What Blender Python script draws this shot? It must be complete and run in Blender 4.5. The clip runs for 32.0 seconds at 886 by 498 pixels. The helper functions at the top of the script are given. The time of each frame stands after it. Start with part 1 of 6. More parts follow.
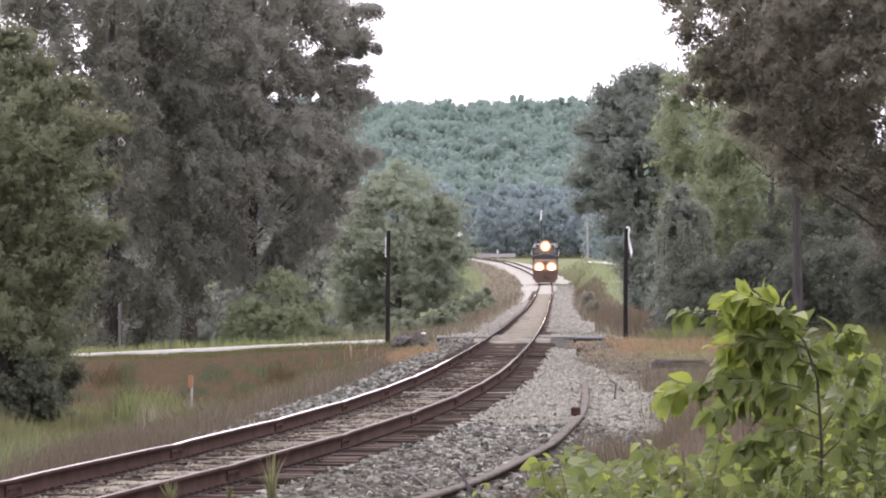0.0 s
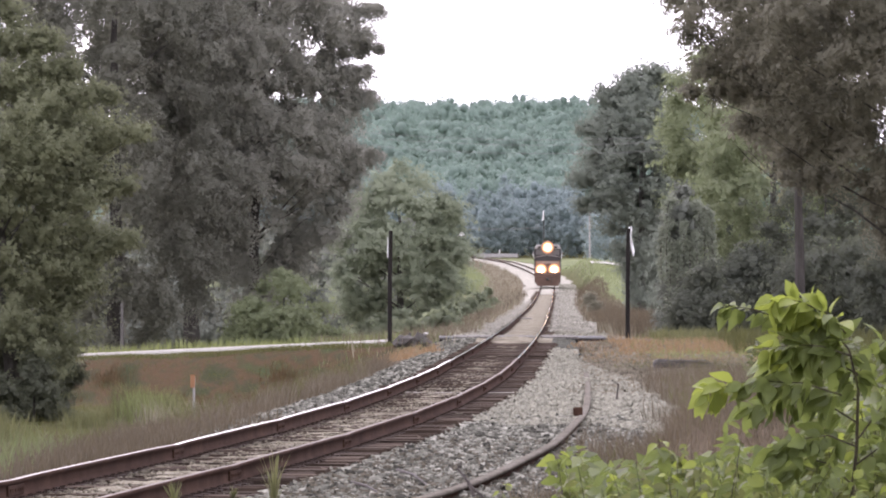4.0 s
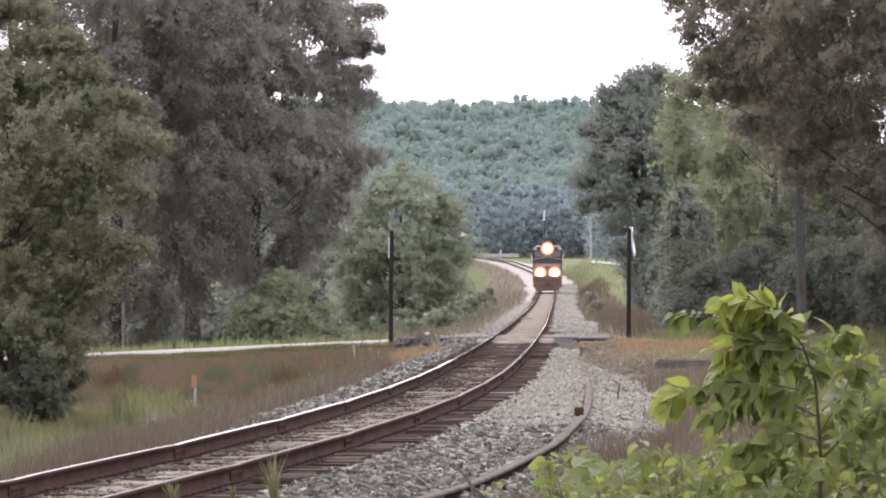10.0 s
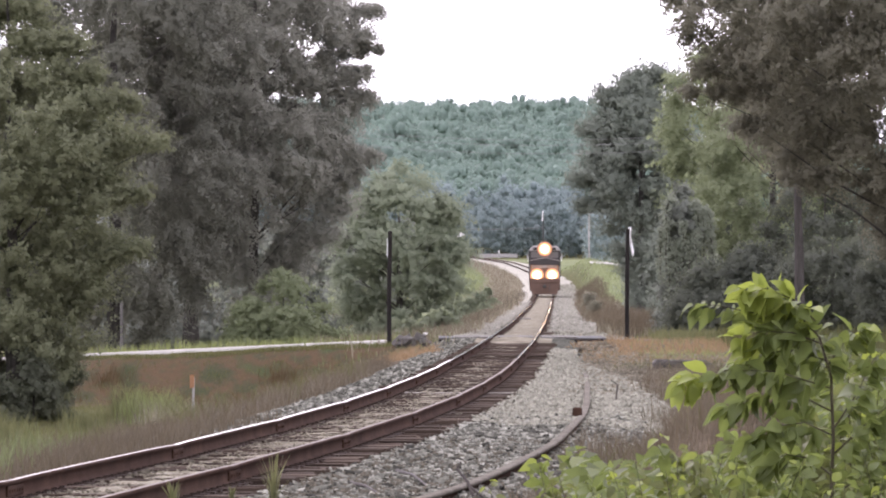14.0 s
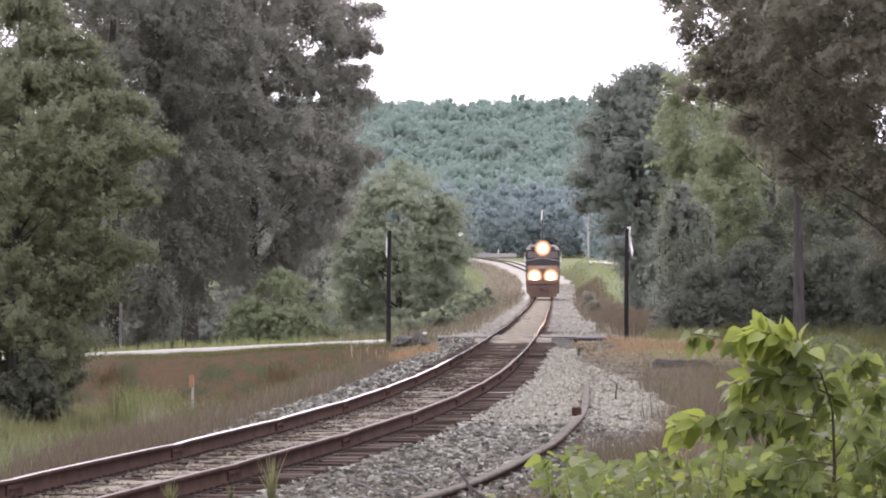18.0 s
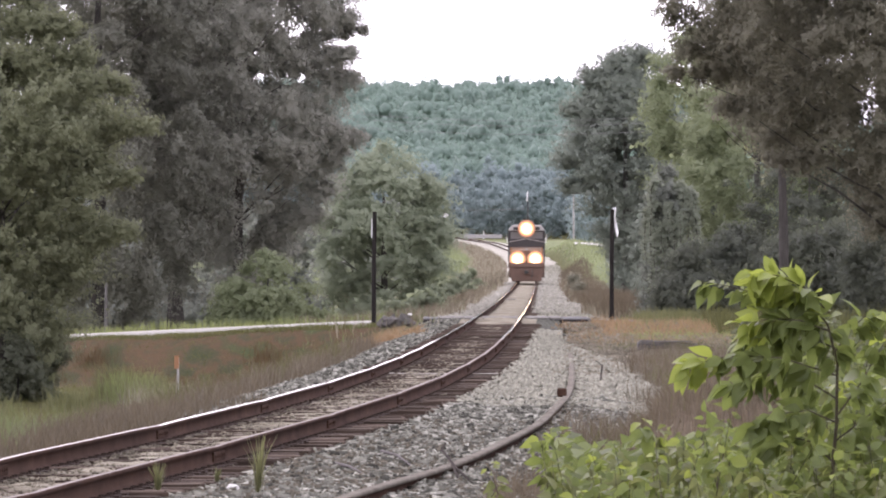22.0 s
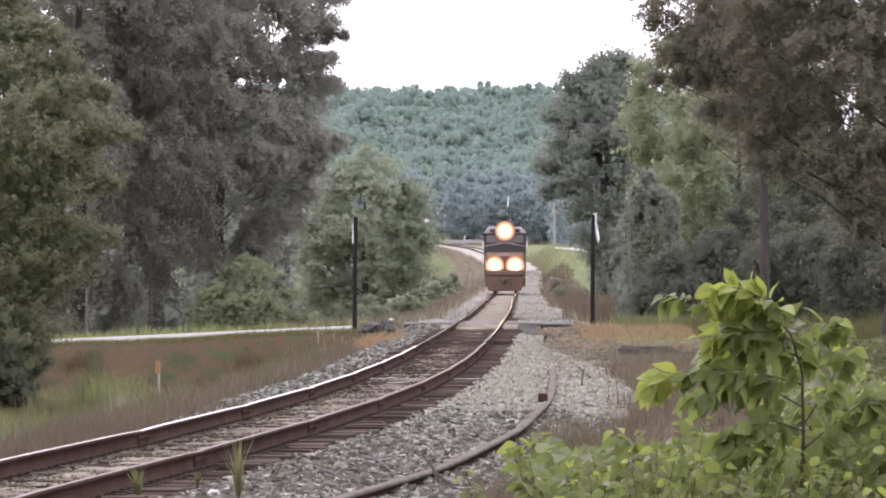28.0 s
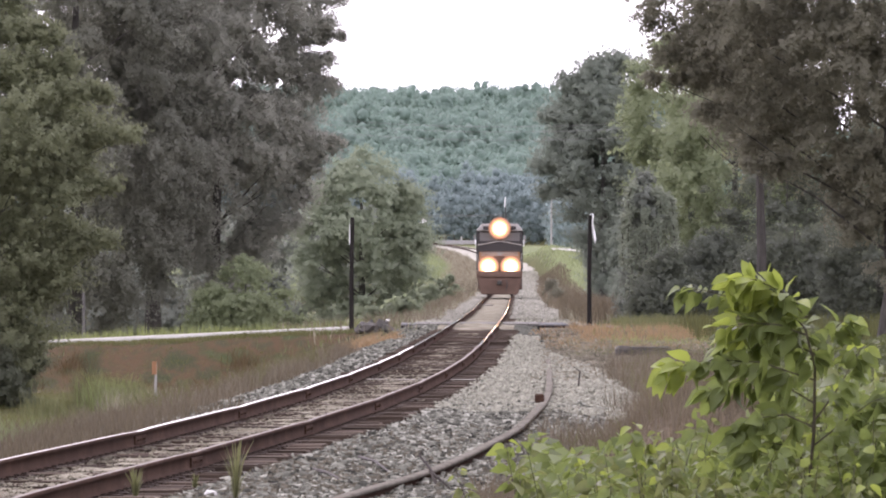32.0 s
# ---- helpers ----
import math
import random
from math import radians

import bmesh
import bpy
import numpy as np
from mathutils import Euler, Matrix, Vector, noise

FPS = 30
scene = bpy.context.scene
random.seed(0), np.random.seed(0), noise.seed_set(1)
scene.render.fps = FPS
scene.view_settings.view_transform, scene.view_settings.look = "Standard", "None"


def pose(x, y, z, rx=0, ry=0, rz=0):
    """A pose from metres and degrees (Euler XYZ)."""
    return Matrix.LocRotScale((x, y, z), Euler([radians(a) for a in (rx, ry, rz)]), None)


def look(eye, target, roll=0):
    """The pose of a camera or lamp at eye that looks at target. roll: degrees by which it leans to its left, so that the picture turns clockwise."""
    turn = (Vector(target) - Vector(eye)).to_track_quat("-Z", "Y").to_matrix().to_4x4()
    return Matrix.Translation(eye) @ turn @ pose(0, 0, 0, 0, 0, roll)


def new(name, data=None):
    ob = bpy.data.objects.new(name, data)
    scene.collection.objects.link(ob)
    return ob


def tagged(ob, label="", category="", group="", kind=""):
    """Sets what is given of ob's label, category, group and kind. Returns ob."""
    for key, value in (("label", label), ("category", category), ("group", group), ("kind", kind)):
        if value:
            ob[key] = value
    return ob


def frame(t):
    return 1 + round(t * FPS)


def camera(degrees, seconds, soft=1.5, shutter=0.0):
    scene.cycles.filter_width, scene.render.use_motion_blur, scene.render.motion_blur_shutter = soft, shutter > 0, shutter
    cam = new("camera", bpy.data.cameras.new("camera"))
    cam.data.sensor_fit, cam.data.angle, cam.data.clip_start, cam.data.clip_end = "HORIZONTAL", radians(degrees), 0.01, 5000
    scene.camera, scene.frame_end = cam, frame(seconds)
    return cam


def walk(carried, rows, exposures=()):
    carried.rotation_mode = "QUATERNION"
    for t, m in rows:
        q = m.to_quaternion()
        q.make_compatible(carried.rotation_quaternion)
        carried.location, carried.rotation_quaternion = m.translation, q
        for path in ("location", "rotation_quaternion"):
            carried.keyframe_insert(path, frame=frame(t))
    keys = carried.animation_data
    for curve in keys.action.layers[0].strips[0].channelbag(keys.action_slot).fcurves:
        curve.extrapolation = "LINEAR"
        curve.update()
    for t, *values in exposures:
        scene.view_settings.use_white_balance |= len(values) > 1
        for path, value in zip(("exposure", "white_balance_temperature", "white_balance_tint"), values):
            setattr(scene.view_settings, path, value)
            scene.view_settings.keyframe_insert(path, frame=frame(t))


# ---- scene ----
cam = camera(8.5, 32.0, soft=2.0)
EYE = (0.0, 0.0, 1.82)
# seconds, tilt and turn of the long lens on its stand
AIM = [
    (0, 90.3096, 0.0000),
    (1, 90.3096, 0.0126),
    (2, 90.3096, 0.0168),
    (3, 90.3096, 0.0168),
    (3.5, 90.3096, 0.0209),
    (5.5, 90.3096, 0.0126),
    (6, 90.3116, 0.0084),
    (7, 90.3116, 0.0084),
    (8, 90.3096, 0.0000),
    (9, 90.3116, 0.0148),
    (9.5, 90.3075, 0.0354),
    (10, 90.3096, 0.0312),
    (11, 90.3096, 0.0229),
    (12, 90.3116, 0.0209),
    (13, 90.3096, 0.0148),
    (14, 90.3116, 0.0148),
    (14.5, 90.3116, 0.0148),
    (16.5, 90.3075, 0.0229),
    (17, 90.3096, 0.0272),
    (18, 90.3075, 0.0084),
    (18.5, 90.2679, 0.0000),
    (19, 90.2576, -0.0061),
    (19.5, 90.2285, 0.0105),
    (20, 90.1350, 0.0396),
    (20.5, 90.0912, 0.0147),
    (21, 90.0350, -0.0663),
    (21.5, 90.0038, -0.0851),
    (22, 90.1265, -0.1331),
    (22.5, 90.1495, -0.1601),
    (23, 90.1765, -0.2182),
    (23.5, 90.1826, -0.2743),
    (24, 90.1848, -0.3074),
    (24.5, 90.1765, -0.3388),
    (25, 90.1846, -0.3411),
    (25.5, 90.1723, -0.3242),
    (27.5, 90.1765, -0.3161),
    (28, 90.1765, -0.3161),
    (29, 90.1807, -0.3283),
    (30, 90.1806, -0.3324),
    (31, 90.1848, -0.3409),
    (32, 90.1827, -0.3472),
]
EXPOSURE = 0.71
walk(cam, [(t, pose(*EYE, rx, 0, rz)) for t, rx, rz in AIM], exposures=[(0, EXPOSURE, 6240, 28), (32, EXPOSURE, 6240, 28)])

# ---------------------------------------------------------------- light
world = bpy.data.worlds.new("overcast_sky")
scene.world = world
world.use_nodes = True
wn, wl = world.node_tree.nodes, world.node_tree.links
wn.clear()
w_out, w_bg = wn.new("ShaderNodeOutputWorld"), wn.new("ShaderNodeBackground")
w_sky, w_mix = wn.new("ShaderNodeTexSky"), wn.new("ShaderNodeMixRGB")
w_sky.sky_type, w_sky.sun_disc = "NISHITA", False
w_sky.sun_elevation, w_sky.sun_rotation = radians(47), radians(-25)
w_sky.air_density, w_sky.dust_density = 1.0, 4.0
w_mix.inputs[0].default_value = 0.8
w_mix.inputs[2].default_value = (11.0, 11.2, 11.5, 1)
wl.new(w_sky.outputs[0], w_mix.inputs[1])
wl.new(w_mix.outputs[0], w_bg.inputs[0])
w_bg.inputs[1].default_value = 0.155
wl.new(w_bg.outputs[0], w_out.inputs[0])

sun = new("sun", bpy.data.lights.new("sun", "SUN"))
sun.data.energy, sun.data.angle, sun.data.color = 0.9, radians(45), (1.0, 0.96, 0.90)
sun.matrix_world = look((-14, 30, 36), (0, 0, 0))

# ---------------------------------------------------------------- materials


def nodes_of(name):
    m = bpy.data.materials.new(name)
    m.use_nodes = True
    nt = m.node_tree
    return m, nt, nt.nodes["Principled BSDF"], nt.nodes["Material Output"]


def noise_tex(nt, scale, detail=5.0, rough=0.6, stretch=None):
    tc = nt.nodes.new("ShaderNodeTexCoord")
    tex = nt.nodes.new("ShaderNodeTexNoise")
    tex.inputs["Scale"].default_value, tex.inputs["Detail"].default_value = scale, detail
    tex.inputs["Roughness"].default_value = rough
    if stretch:
        mp = nt.nodes.new("ShaderNodeMapping")
        mp.inputs["Scale"].default_value = stretch
        nt.links.new(tc.outputs["Object"], mp.inputs["Vector"])
        nt.links.new(mp.outputs["Vector"], tex.inputs["Vector"])
    else:
        nt.links.new(tc.outputs["Object"], tex.inputs["Vector"])
    return tex.outputs["Fac"]


def ramp(nt, fac, stops):
    r = nt.nodes.new("ShaderNodeValToRGB")
    while len(r.color_ramp.elements) < len(stops):
        r.color_ramp.elements.new(0.5)
    for e, (p, c) in zip(r.color_ramp.elements, stops):
        e.position, e.color = p, (*c, 1)
    nt.links.new(fac, r.inputs[0])
    return r.outputs[0]


def mixed(nt, kind, fac, a, b):
    m = nt.nodes.new("ShaderNodeMixRGB")
    m.blend_type = kind
    for sock, v in zip(m.inputs, (fac, a, b)):
        if isinstance(v, (int, float)):
            sock.default_value = v
        elif isinstance(v, tuple):
            sock.default_value = (*v, 1)
        else:
            nt.links.new(v, sock)
    return m.outputs[0]


def bump(nt, bsdf, fac, strength, distance):
    b = nt.nodes.new("ShaderNodeBump")
    b.inputs["Strength"].default_value, b.inputs["Distance"].default_value = strength, distance
    nt.links.new(fac, b.inputs["Height"])
    nt.links.new(b.outputs[0], bsdf.inputs["Normal"])


def surface(name, stops, scale=6.0, fine=60.0, rough=0.85, metal=0.0, relief=0.3, depth=0.01, stretch=None, per_piece=0.0, gloss=0.5):
    """A worn surface: broad patches through stops, fine grain and relief over them."""
    m, nt, bsdf, _ = nodes_of(name)
    col = ramp(nt, noise_tex(nt, scale, stretch=stretch), stops)
    grain = noise_tex(nt, fine, 4.0, 0.7, stretch)
    col = mixed(nt, "MULTIPLY", 0.5, col, ramp(nt, grain, [(0.25, (0.45,) * 3), (0.7, (1.25,) * 3)]))
    if per_piece:
        info = nt.nodes.new("ShaderNodeObjectInfo")
        col = mixed(nt, "MULTIPLY", per_piece, col, ramp(nt, info.outputs["Random"], [(0, (0.4,) * 3), (1, (1.5,) * 3)]))
    nt.links.new(col, bsdf.inputs["Base Color"])
    bsdf.inputs["Roughness"].default_value, bsdf.inputs["Metallic"].default_value = rough, metal
    bsdf.inputs["Specular IOR Level"].default_value = gloss
    if relief:
        bump(nt, bsdf, grain, relief, depth)
    return m


def foliage(name, dark, light, through_col, share=0.35, scale=0.5, rough=0.6, single=0.5):
    """Leaves: two greens by patch and by leaf, some light passing through."""
    m, nt, bsdf, out = nodes_of(name)
    geo = nt.nodes.new("ShaderNodeNewGeometry")
    info = nt.nodes.new("ShaderNodeObjectInfo")
    patch = noise_tex(nt, scale, 3.0)
    leaf = mixed(nt, "MIX", single, patch, geo.outputs["Random Per Island"])
    leaf = mixed(nt, "MIX", 0.25, leaf, info.outputs["Random"])
    col = ramp(nt, leaf, [(0.28, dark), (0.72, light)])
    nt.links.new(col, bsdf.inputs["Base Color"])
    bsdf.inputs["Roughness"].default_value = rough
    bsdf.inputs["Specular IOR Level"].default_value = 0.3
    tr = nt.nodes.new("ShaderNodeBsdfTranslucent")
    nt.links.new(mixed(nt, "MIX", 0.5, col, through_col), tr.inputs[0])
    ms = nt.nodes.new("ShaderNodeMixShader")
    ms.inputs[0].default_value = share
    nt.links.new(bsdf.outputs[0], ms.inputs[1])
    nt.links.new(tr.outputs[0], ms.inputs[2])
    nt.links.new(ms.outputs[0], out.inputs[0])
    return m


def paint(name, colour, rough=0.5, metal=0.0, dirt=0.35, scale=1.5):
    m, nt, bsdf, _ = nodes_of(name)
    col = mixed(nt, "MULTIPLY", dirt, colour, ramp(nt, noise_tex(nt, scale), [(0.3, (0.45, 0.4, 0.35)), (0.65, (1.1,) * 3)]))
    nt.links.new(col, bsdf.inputs["Base Color"])
    bsdf.inputs["Roughness"].default_value, bsdf.inputs["Metallic"].default_value = rough, metal
    return m


M_GROUND, g_nt, g_bsdf, _ = nodes_of("grass_and_red_soil")
g_zone = g_nt.nodes.new("ShaderNodeVertexColor")
g_zone.layer_name = "zone"
g_sep = g_nt.nodes.new("ShaderNodeSeparateColor")
g_nt.links.new(g_zone.outputs[0], g_sep.inputs[0])
g_grass = ramp(g_nt, noise_tex(g_nt, 0.5), [(0.3, (0.050, 0.052, 0.021)), (0.5, (0.077, 0.077, 0.030)), (0.7, (0.108, 0.096, 0.043))])
g_soil = ramp(g_nt, noise_tex(g_nt, 0.7, stretch=(1.0, 0.45, 1.0)), [(0.36, (0.032, 0.038, 0.016)), (0.45, (0.046, 0.042, 0.022)), (0.52, (0.075, 0.046, 0.025)), (0.58, (0.051, 0.043, 0.021)), (0.68, (0.042, 0.052, 0.021))])
g_dry = ramp(g_nt, noise_tex(g_nt, 1.3), [(0.3, (0.085, 0.066, 0.046)), (0.55, (0.131, 0.100, 0.069)), (0.75, (0.116, 0.103, 0.061))])
g_col = mixed(g_nt, "MIX", g_sep.outputs[0], g_grass, g_soil)
g_col = mixed(g_nt, "MIX", g_sep.outputs[1], g_col, g_dry)
g_meadow = ramp(g_nt, noise_tex(g_nt, 0.15), [(0.3, (0.120, 0.141, 0.074)), (0.55, (0.163, 0.183, 0.093)), (0.75, (0.190, 0.198, 0.111))])
g_col = mixed(g_nt, "MIX", g_sep.outputs[2], g_col, g_meadow)
g_fine = noise_tex(g_nt, 25.0)
g_col = mixed(g_nt, "MULTIPLY", 0.5, g_col, ramp(g_nt, g_fine, [(0.3, (0.5,) * 3), (0.7, (1.3,) * 3)]))
g_nt.links.new(g_col, g_bsdf.inputs["Base Color"])
g_bsdf.inputs["Roughness"].default_value = 0.95
g_bsdf.inputs["Specular IOR Level"].default_value = 0.04
bump(g_nt, g_bsdf, g_fine, 0.6, 0.05)

# bed under loose stones, darkened to stand for shade in the gaps
M_BALLAST = surface("grey_ballast_gap_shade", [(0.3, (0.045, 0.045, 0.035)), (0.55, (0.091, 0.091, 0.073)), (0.75, (0.135, 0.138, 0.108))], 1.2, 16.0, 0.95, relief=1.0, depth=0.06, gloss=0.06)
M_BALLAST_DIRTY = surface("fouled_ballast", [(0.3, (0.108, 0.094, 0.069)), (0.5, (0.202, 0.180, 0.134)), (0.7, (0.310, 0.284, 0.217))], 0.9, 24.0, 0.95, relief=1.0, depth=0.04, gloss=0.06)
M_BALLAST_PALE = surface("pale_fresh_ballast", [(0.3, (0.248, 0.233, 0.195)), (0.55, (0.354, 0.338, 0.282)), (0.75, (0.456, 0.434, 0.366))], 0.8, 9.0, 0.95, relief=1.0, depth=0.06, gloss=0.06)
M_STONE, s_nt, s_bsdf, _ = nodes_of("ballast_stone")
s_geo = s_nt.nodes.new("ShaderNodeNewGeometry")
s_col = ramp(s_nt, s_geo.outputs["Random Per Island"], [(0.0, (0.035, 0.034, 0.028)), (0.35, (0.108, 0.106, 0.086)), (0.8, (0.212, 0.208, 0.171)), (1.0, (0.350, 0.342, 0.288))])
s_nt.links.new(mixed(s_nt, "MULTIPLY", 0.5, s_col, ramp(s_nt, noise_tex(s_nt, 40), [(0.3, (0.6,) * 3), (0.7, (1.2,) * 3)])), s_bsdf.inputs["Base Color"])
s_bsdf.inputs["Roughness"].default_value = 0.95
s_bsdf.inputs["Specular IOR Level"].default_value = 0.06
M_STONE_PALE = surface("pale_ballast_stone", [(0.3, (0.157, 0.151, 0.120)), (0.55, (0.285, 0.275, 0.217)), (0.8, (0.428, 0.415, 0.328))], 9.0, 40.0, 0.95, relief=0.6, depth=0.02, gloss=0.06)
M_STONE_DIRT = surface("soil_stained_stone", [(0.3, (0.060, 0.053, 0.039)), (0.55, (0.114, 0.101, 0.076)), (0.8, (0.180, 0.164, 0.125))], 4.0, 24.0, 0.95, relief=0.8, depth=0.02, gloss=0.06)
M_TIE = surface("weathered_creosote_timber", [(0.3, (0.038, 0.026, 0.020)), (0.55, (0.072, 0.054, 0.041)), (0.78, (0.128, 0.101, 0.079))], 1.6, 9.0, 0.95, relief=0.6, depth=0.01, stretch=(0.6, 8, 4), per_piece=0.6, gloss=0.06)
M_TIE_PALE = surface("bleached_timber", [(0.3, (0.22, 0.2, 0.175)), (0.7, (0.36, 0.335, 0.3))], 1.6, 9.0, 0.95, relief=0.5, depth=0.01, stretch=(0.6, 8, 4), gloss=0.06)
M_RAIL = surface("rusty_rail_side", [(0.3, (0.031, 0.017, 0.012)), (0.6, (0.056, 0.032, 0.022)), (0.8, (0.086, 0.050, 0.036))], 1.5, 30.0, 0.95, metal=0.0, relief=0.3, depth=0.004, gloss=0.05)
M_PLATE = surface("dark_rusty_plate", [(0.3, (0.022, 0.016, 0.013)), (0.7, (0.055, 0.038, 0.03))], 6.0, 40.0, 0.95, relief=0.3, depth=0.004, gloss=0.1)
M_HEAD = surface("polished_rail_head", [(0.3, (0.36, 0.30, 0.26)), (0.7, (0.46, 0.40, 0.36))], 3.0, 60.0, 0.07, metal=1.0, relief=0.005, depth=0.001)
# base colour raised to paint the white sky sheen on the head
M_HEAD_SHEEN = surface("sky_sheen_rail_head", [(0.3, (0.616, 0.590, 0.554)), (0.7, (0.748, 0.730, 0.704))], 3.0, 60.0, 0.5, metal=1.0, relief=0.05, depth=0.001)
M_HEAD_PINK = surface("pinkish_rail_head", [(0.3, (0.259, 0.223, 0.202)), (0.7, (0.360, 0.324, 0.295))], 3.0, 60.0, 0.5, metal=1.0, relief=0.05, depth=0.001)
M_HEAD_DULL = surface("dull_rail_head", [(0.3, (0.10, 0.075, 0.06)), (0.7, (0.17, 0.135, 0.11))], 3.0, 60.0, 0.7, metal=0.2, relief=0.1, depth=0.002)
M_RUSTHEAD = surface("rusty_rail_top", [(0.3, (0.090, 0.078, 0.061)), (0.7, (0.161, 0.144, 0.120))], 2.0, 40.0, 0.98, metal=0.0, relief=0.3, depth=0.002, gloss=0.05)
M_ASPHALT = surface("worn_asphalt", [(0.3, (0.10, 0.10, 0.10)), (0.7, (0.16, 0.155, 0.15))], 0.8, 30.0, 0.85, relief=0.4, depth=0.01, gloss=0.06)
M_ROAD = surface("pale_concrete_road", [(0.3, (0.261, 0.250, 0.220)), (0.7, (0.341, 0.328, 0.294))], 0.5, 30.0, 0.6, relief=0.3, depth=0.01, gloss=0.06)
M_PLANK = surface("crossing_plank", [(0.3, (0.125, 0.117, 0.103)), (0.7, (0.208, 0.197, 0.177))], 1.2, 12.0, 0.85, relief=0.5, depth=0.01, stretch=(8, 0.5, 4), gloss=0.06)
M_POST = surface("dark_weathered_post", [(0.3, (0.014, 0.012, 0.011)), (0.7, (0.030, 0.026, 0.023))], 2.0, 20.0, 0.9, stretch=(6, 6, 0.6), gloss=0.1)
M_POLE = surface("grey_pole_timber", [(0.3, (0.075, 0.068, 0.060)), (0.7, (0.143, 0.135, 0.124))], 2.0, 20.0, 0.85, stretch=(6, 6, 0.6))
M_POLE_PALE = surface("pale_pole_timber", [(0.3, (0.26, 0.25, 0.235)), (0.7, (0.40, 0.385, 0.36))], 2.0, 20.0, 0.85, stretch=(6, 6, 0.6))
M_WHITE = paint("white_sign_sheet", (0.78, 0.78, 0.76), 0.45, dirt=0.25)
M_ORANGE = paint("faded_orange_marker", (0.254, 0.127, 0.057), 0.8)
M_CABLE = paint("grey_cable", (0.2, 0.2, 0.195), 0.6)
M_BARK = surface("grey_brown_bark", [(0.3, (0.046, 0.042, 0.037)), (0.7, (0.105, 0.096, 0.086))], 2.0, 14.0, 0.95, relief=1.0, depth=0.03, stretch=(4, 4, 0.6), gloss=0.1)
M_ROCK = surface("pale_rock", [(0.3, (0.45, 0.43, 0.40)), (0.7, (0.65, 0.63, 0.60))], 6.0, 30.0, 0.9, relief=0.6, depth=0.02)
M_RUBBLE = surface("dark_rubble", [(0.3, (0.03, 0.027, 0.023)), (0.7, (0.10, 0.09, 0.078))], 3.0, 20.0, 0.95, relief=0.8, depth=0.02)

# most tree leaf colours below are raised above true tone to stand for haze
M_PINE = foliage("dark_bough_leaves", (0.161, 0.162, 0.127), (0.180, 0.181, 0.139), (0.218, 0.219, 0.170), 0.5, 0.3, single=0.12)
# paler copy of the bough leaves, haze mixed into its colour
M_PINE_PALE = foliage("haze_tinted_bough_leaves", (0.261, 0.258, 0.214), (0.291, 0.288, 0.236), (0.353, 0.348, 0.288), 0.5, 0.3, single=0.12)
M_LEAF_LEFT = foliage("broad_leaves_olive", (0.155, 0.167, 0.095), (0.200, 0.213, 0.122), (0.227, 0.242, 0.139), 0.5)
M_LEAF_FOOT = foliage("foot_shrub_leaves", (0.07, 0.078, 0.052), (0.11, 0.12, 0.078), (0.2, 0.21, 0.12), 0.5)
M_VINE = foliage("pale_vine_leaves", (0.203, 0.224, 0.162), (0.248, 0.269, 0.198), (0.288, 0.315, 0.230), 0.5)
M_LEAF_BUSH = foliage("bank_bush_leaves", (0.120, 0.142, 0.094), (0.198, 0.222, 0.144), (0.336, 0.372, 0.216), 0.55)
M_LEAF_MID = foliage("haze_tinted_oak_leaves", (0.231, 0.262, 0.180), (0.277, 0.313, 0.211), (0.325, 0.367, 0.250), 0.5)
M_LEAF_BRIGHT = foliage("lit_shrub_leaves", (0.122, 0.145, 0.083), (0.214, 0.241, 0.134), (0.326, 0.367, 0.194), 0.5)
M_LEAF_GREY = foliage("grey_green_leaves", (0.212, 0.243, 0.139), (0.253, 0.286, 0.160), (0.297, 0.338, 0.189), 0.5)
M_LEAF_BACK = foliage("back_row_leaves", (0.167, 0.181, 0.150), (0.204, 0.218, 0.178), (0.237, 0.255, 0.210), 0.5)
# leaf colour darkened to stand for shade under the wood's edge
M_LEAF_SHADE = foliage("shade_darkened_leaves", (0.070, 0.079, 0.061), (0.098, 0.107, 0.077), (0.160, 0.174, 0.114), 0.52)
M_LEAF_DUSK = foliage("dark_green_crown_leaves", (0.194, 0.219, 0.176), (0.233, 0.260, 0.206), (0.272, 0.306, 0.243), 0.5, single=0.3)
M_LEAF_DARK = foliage("shade_tree_leaves", (0.171, 0.165, 0.118), (0.208, 0.197, 0.142), (0.241, 0.231, 0.166), 0.5, single=0.3)
# far leaf colours paled and blued, haze put into the base colour
M_HILL = foliage("far_forest_crowns_hazed", (0.178, 0.244, 0.202), (0.204, 0.278, 0.225), (0.244, 0.334, 0.272), 0.5, 0.05, single=0.12)
M_FARPINE = foliage("far_pine_wood_hazed", (0.221, 0.273, 0.268), (0.247, 0.303, 0.293), (0.298, 0.369, 0.356), 0.5, 0.03, single=0.12)
M_YOUNG = foliage("young_backlit_leaf", (0.160, 0.196, 0.034), (0.265, 0.310, 0.068), (0.369, 0.432, 0.076), 0.5, 3.0, 0.45)
M_MATURE = foliage("mature_shrub_leaf", (0.066, 0.087, 0.022), (0.168, 0.206, 0.061), (0.254, 0.308, 0.076), 0.5, 3.0, 0.45)
M_LOWLEAF = foliage("shaded_shrub_leaf", (0.061, 0.070, 0.025), (0.167, 0.183, 0.068), (0.257, 0.285, 0.085), 0.45, 3.0, 0.45)
M_MOUND = foliage("mound_weed_leaf", (0.046, 0.055, 0.017), (0.101, 0.112, 0.040), (0.151, 0.170, 0.052), 0.5, 1.2, 0.45)
M_STEM = surface("green_brown_stem", [(0.3, (0.045, 0.036, 0.024)), (0.7, (0.085, 0.075, 0.042))], 8, 40, 0.85, relief=0.2, depth=0.002, gloss=0.2)
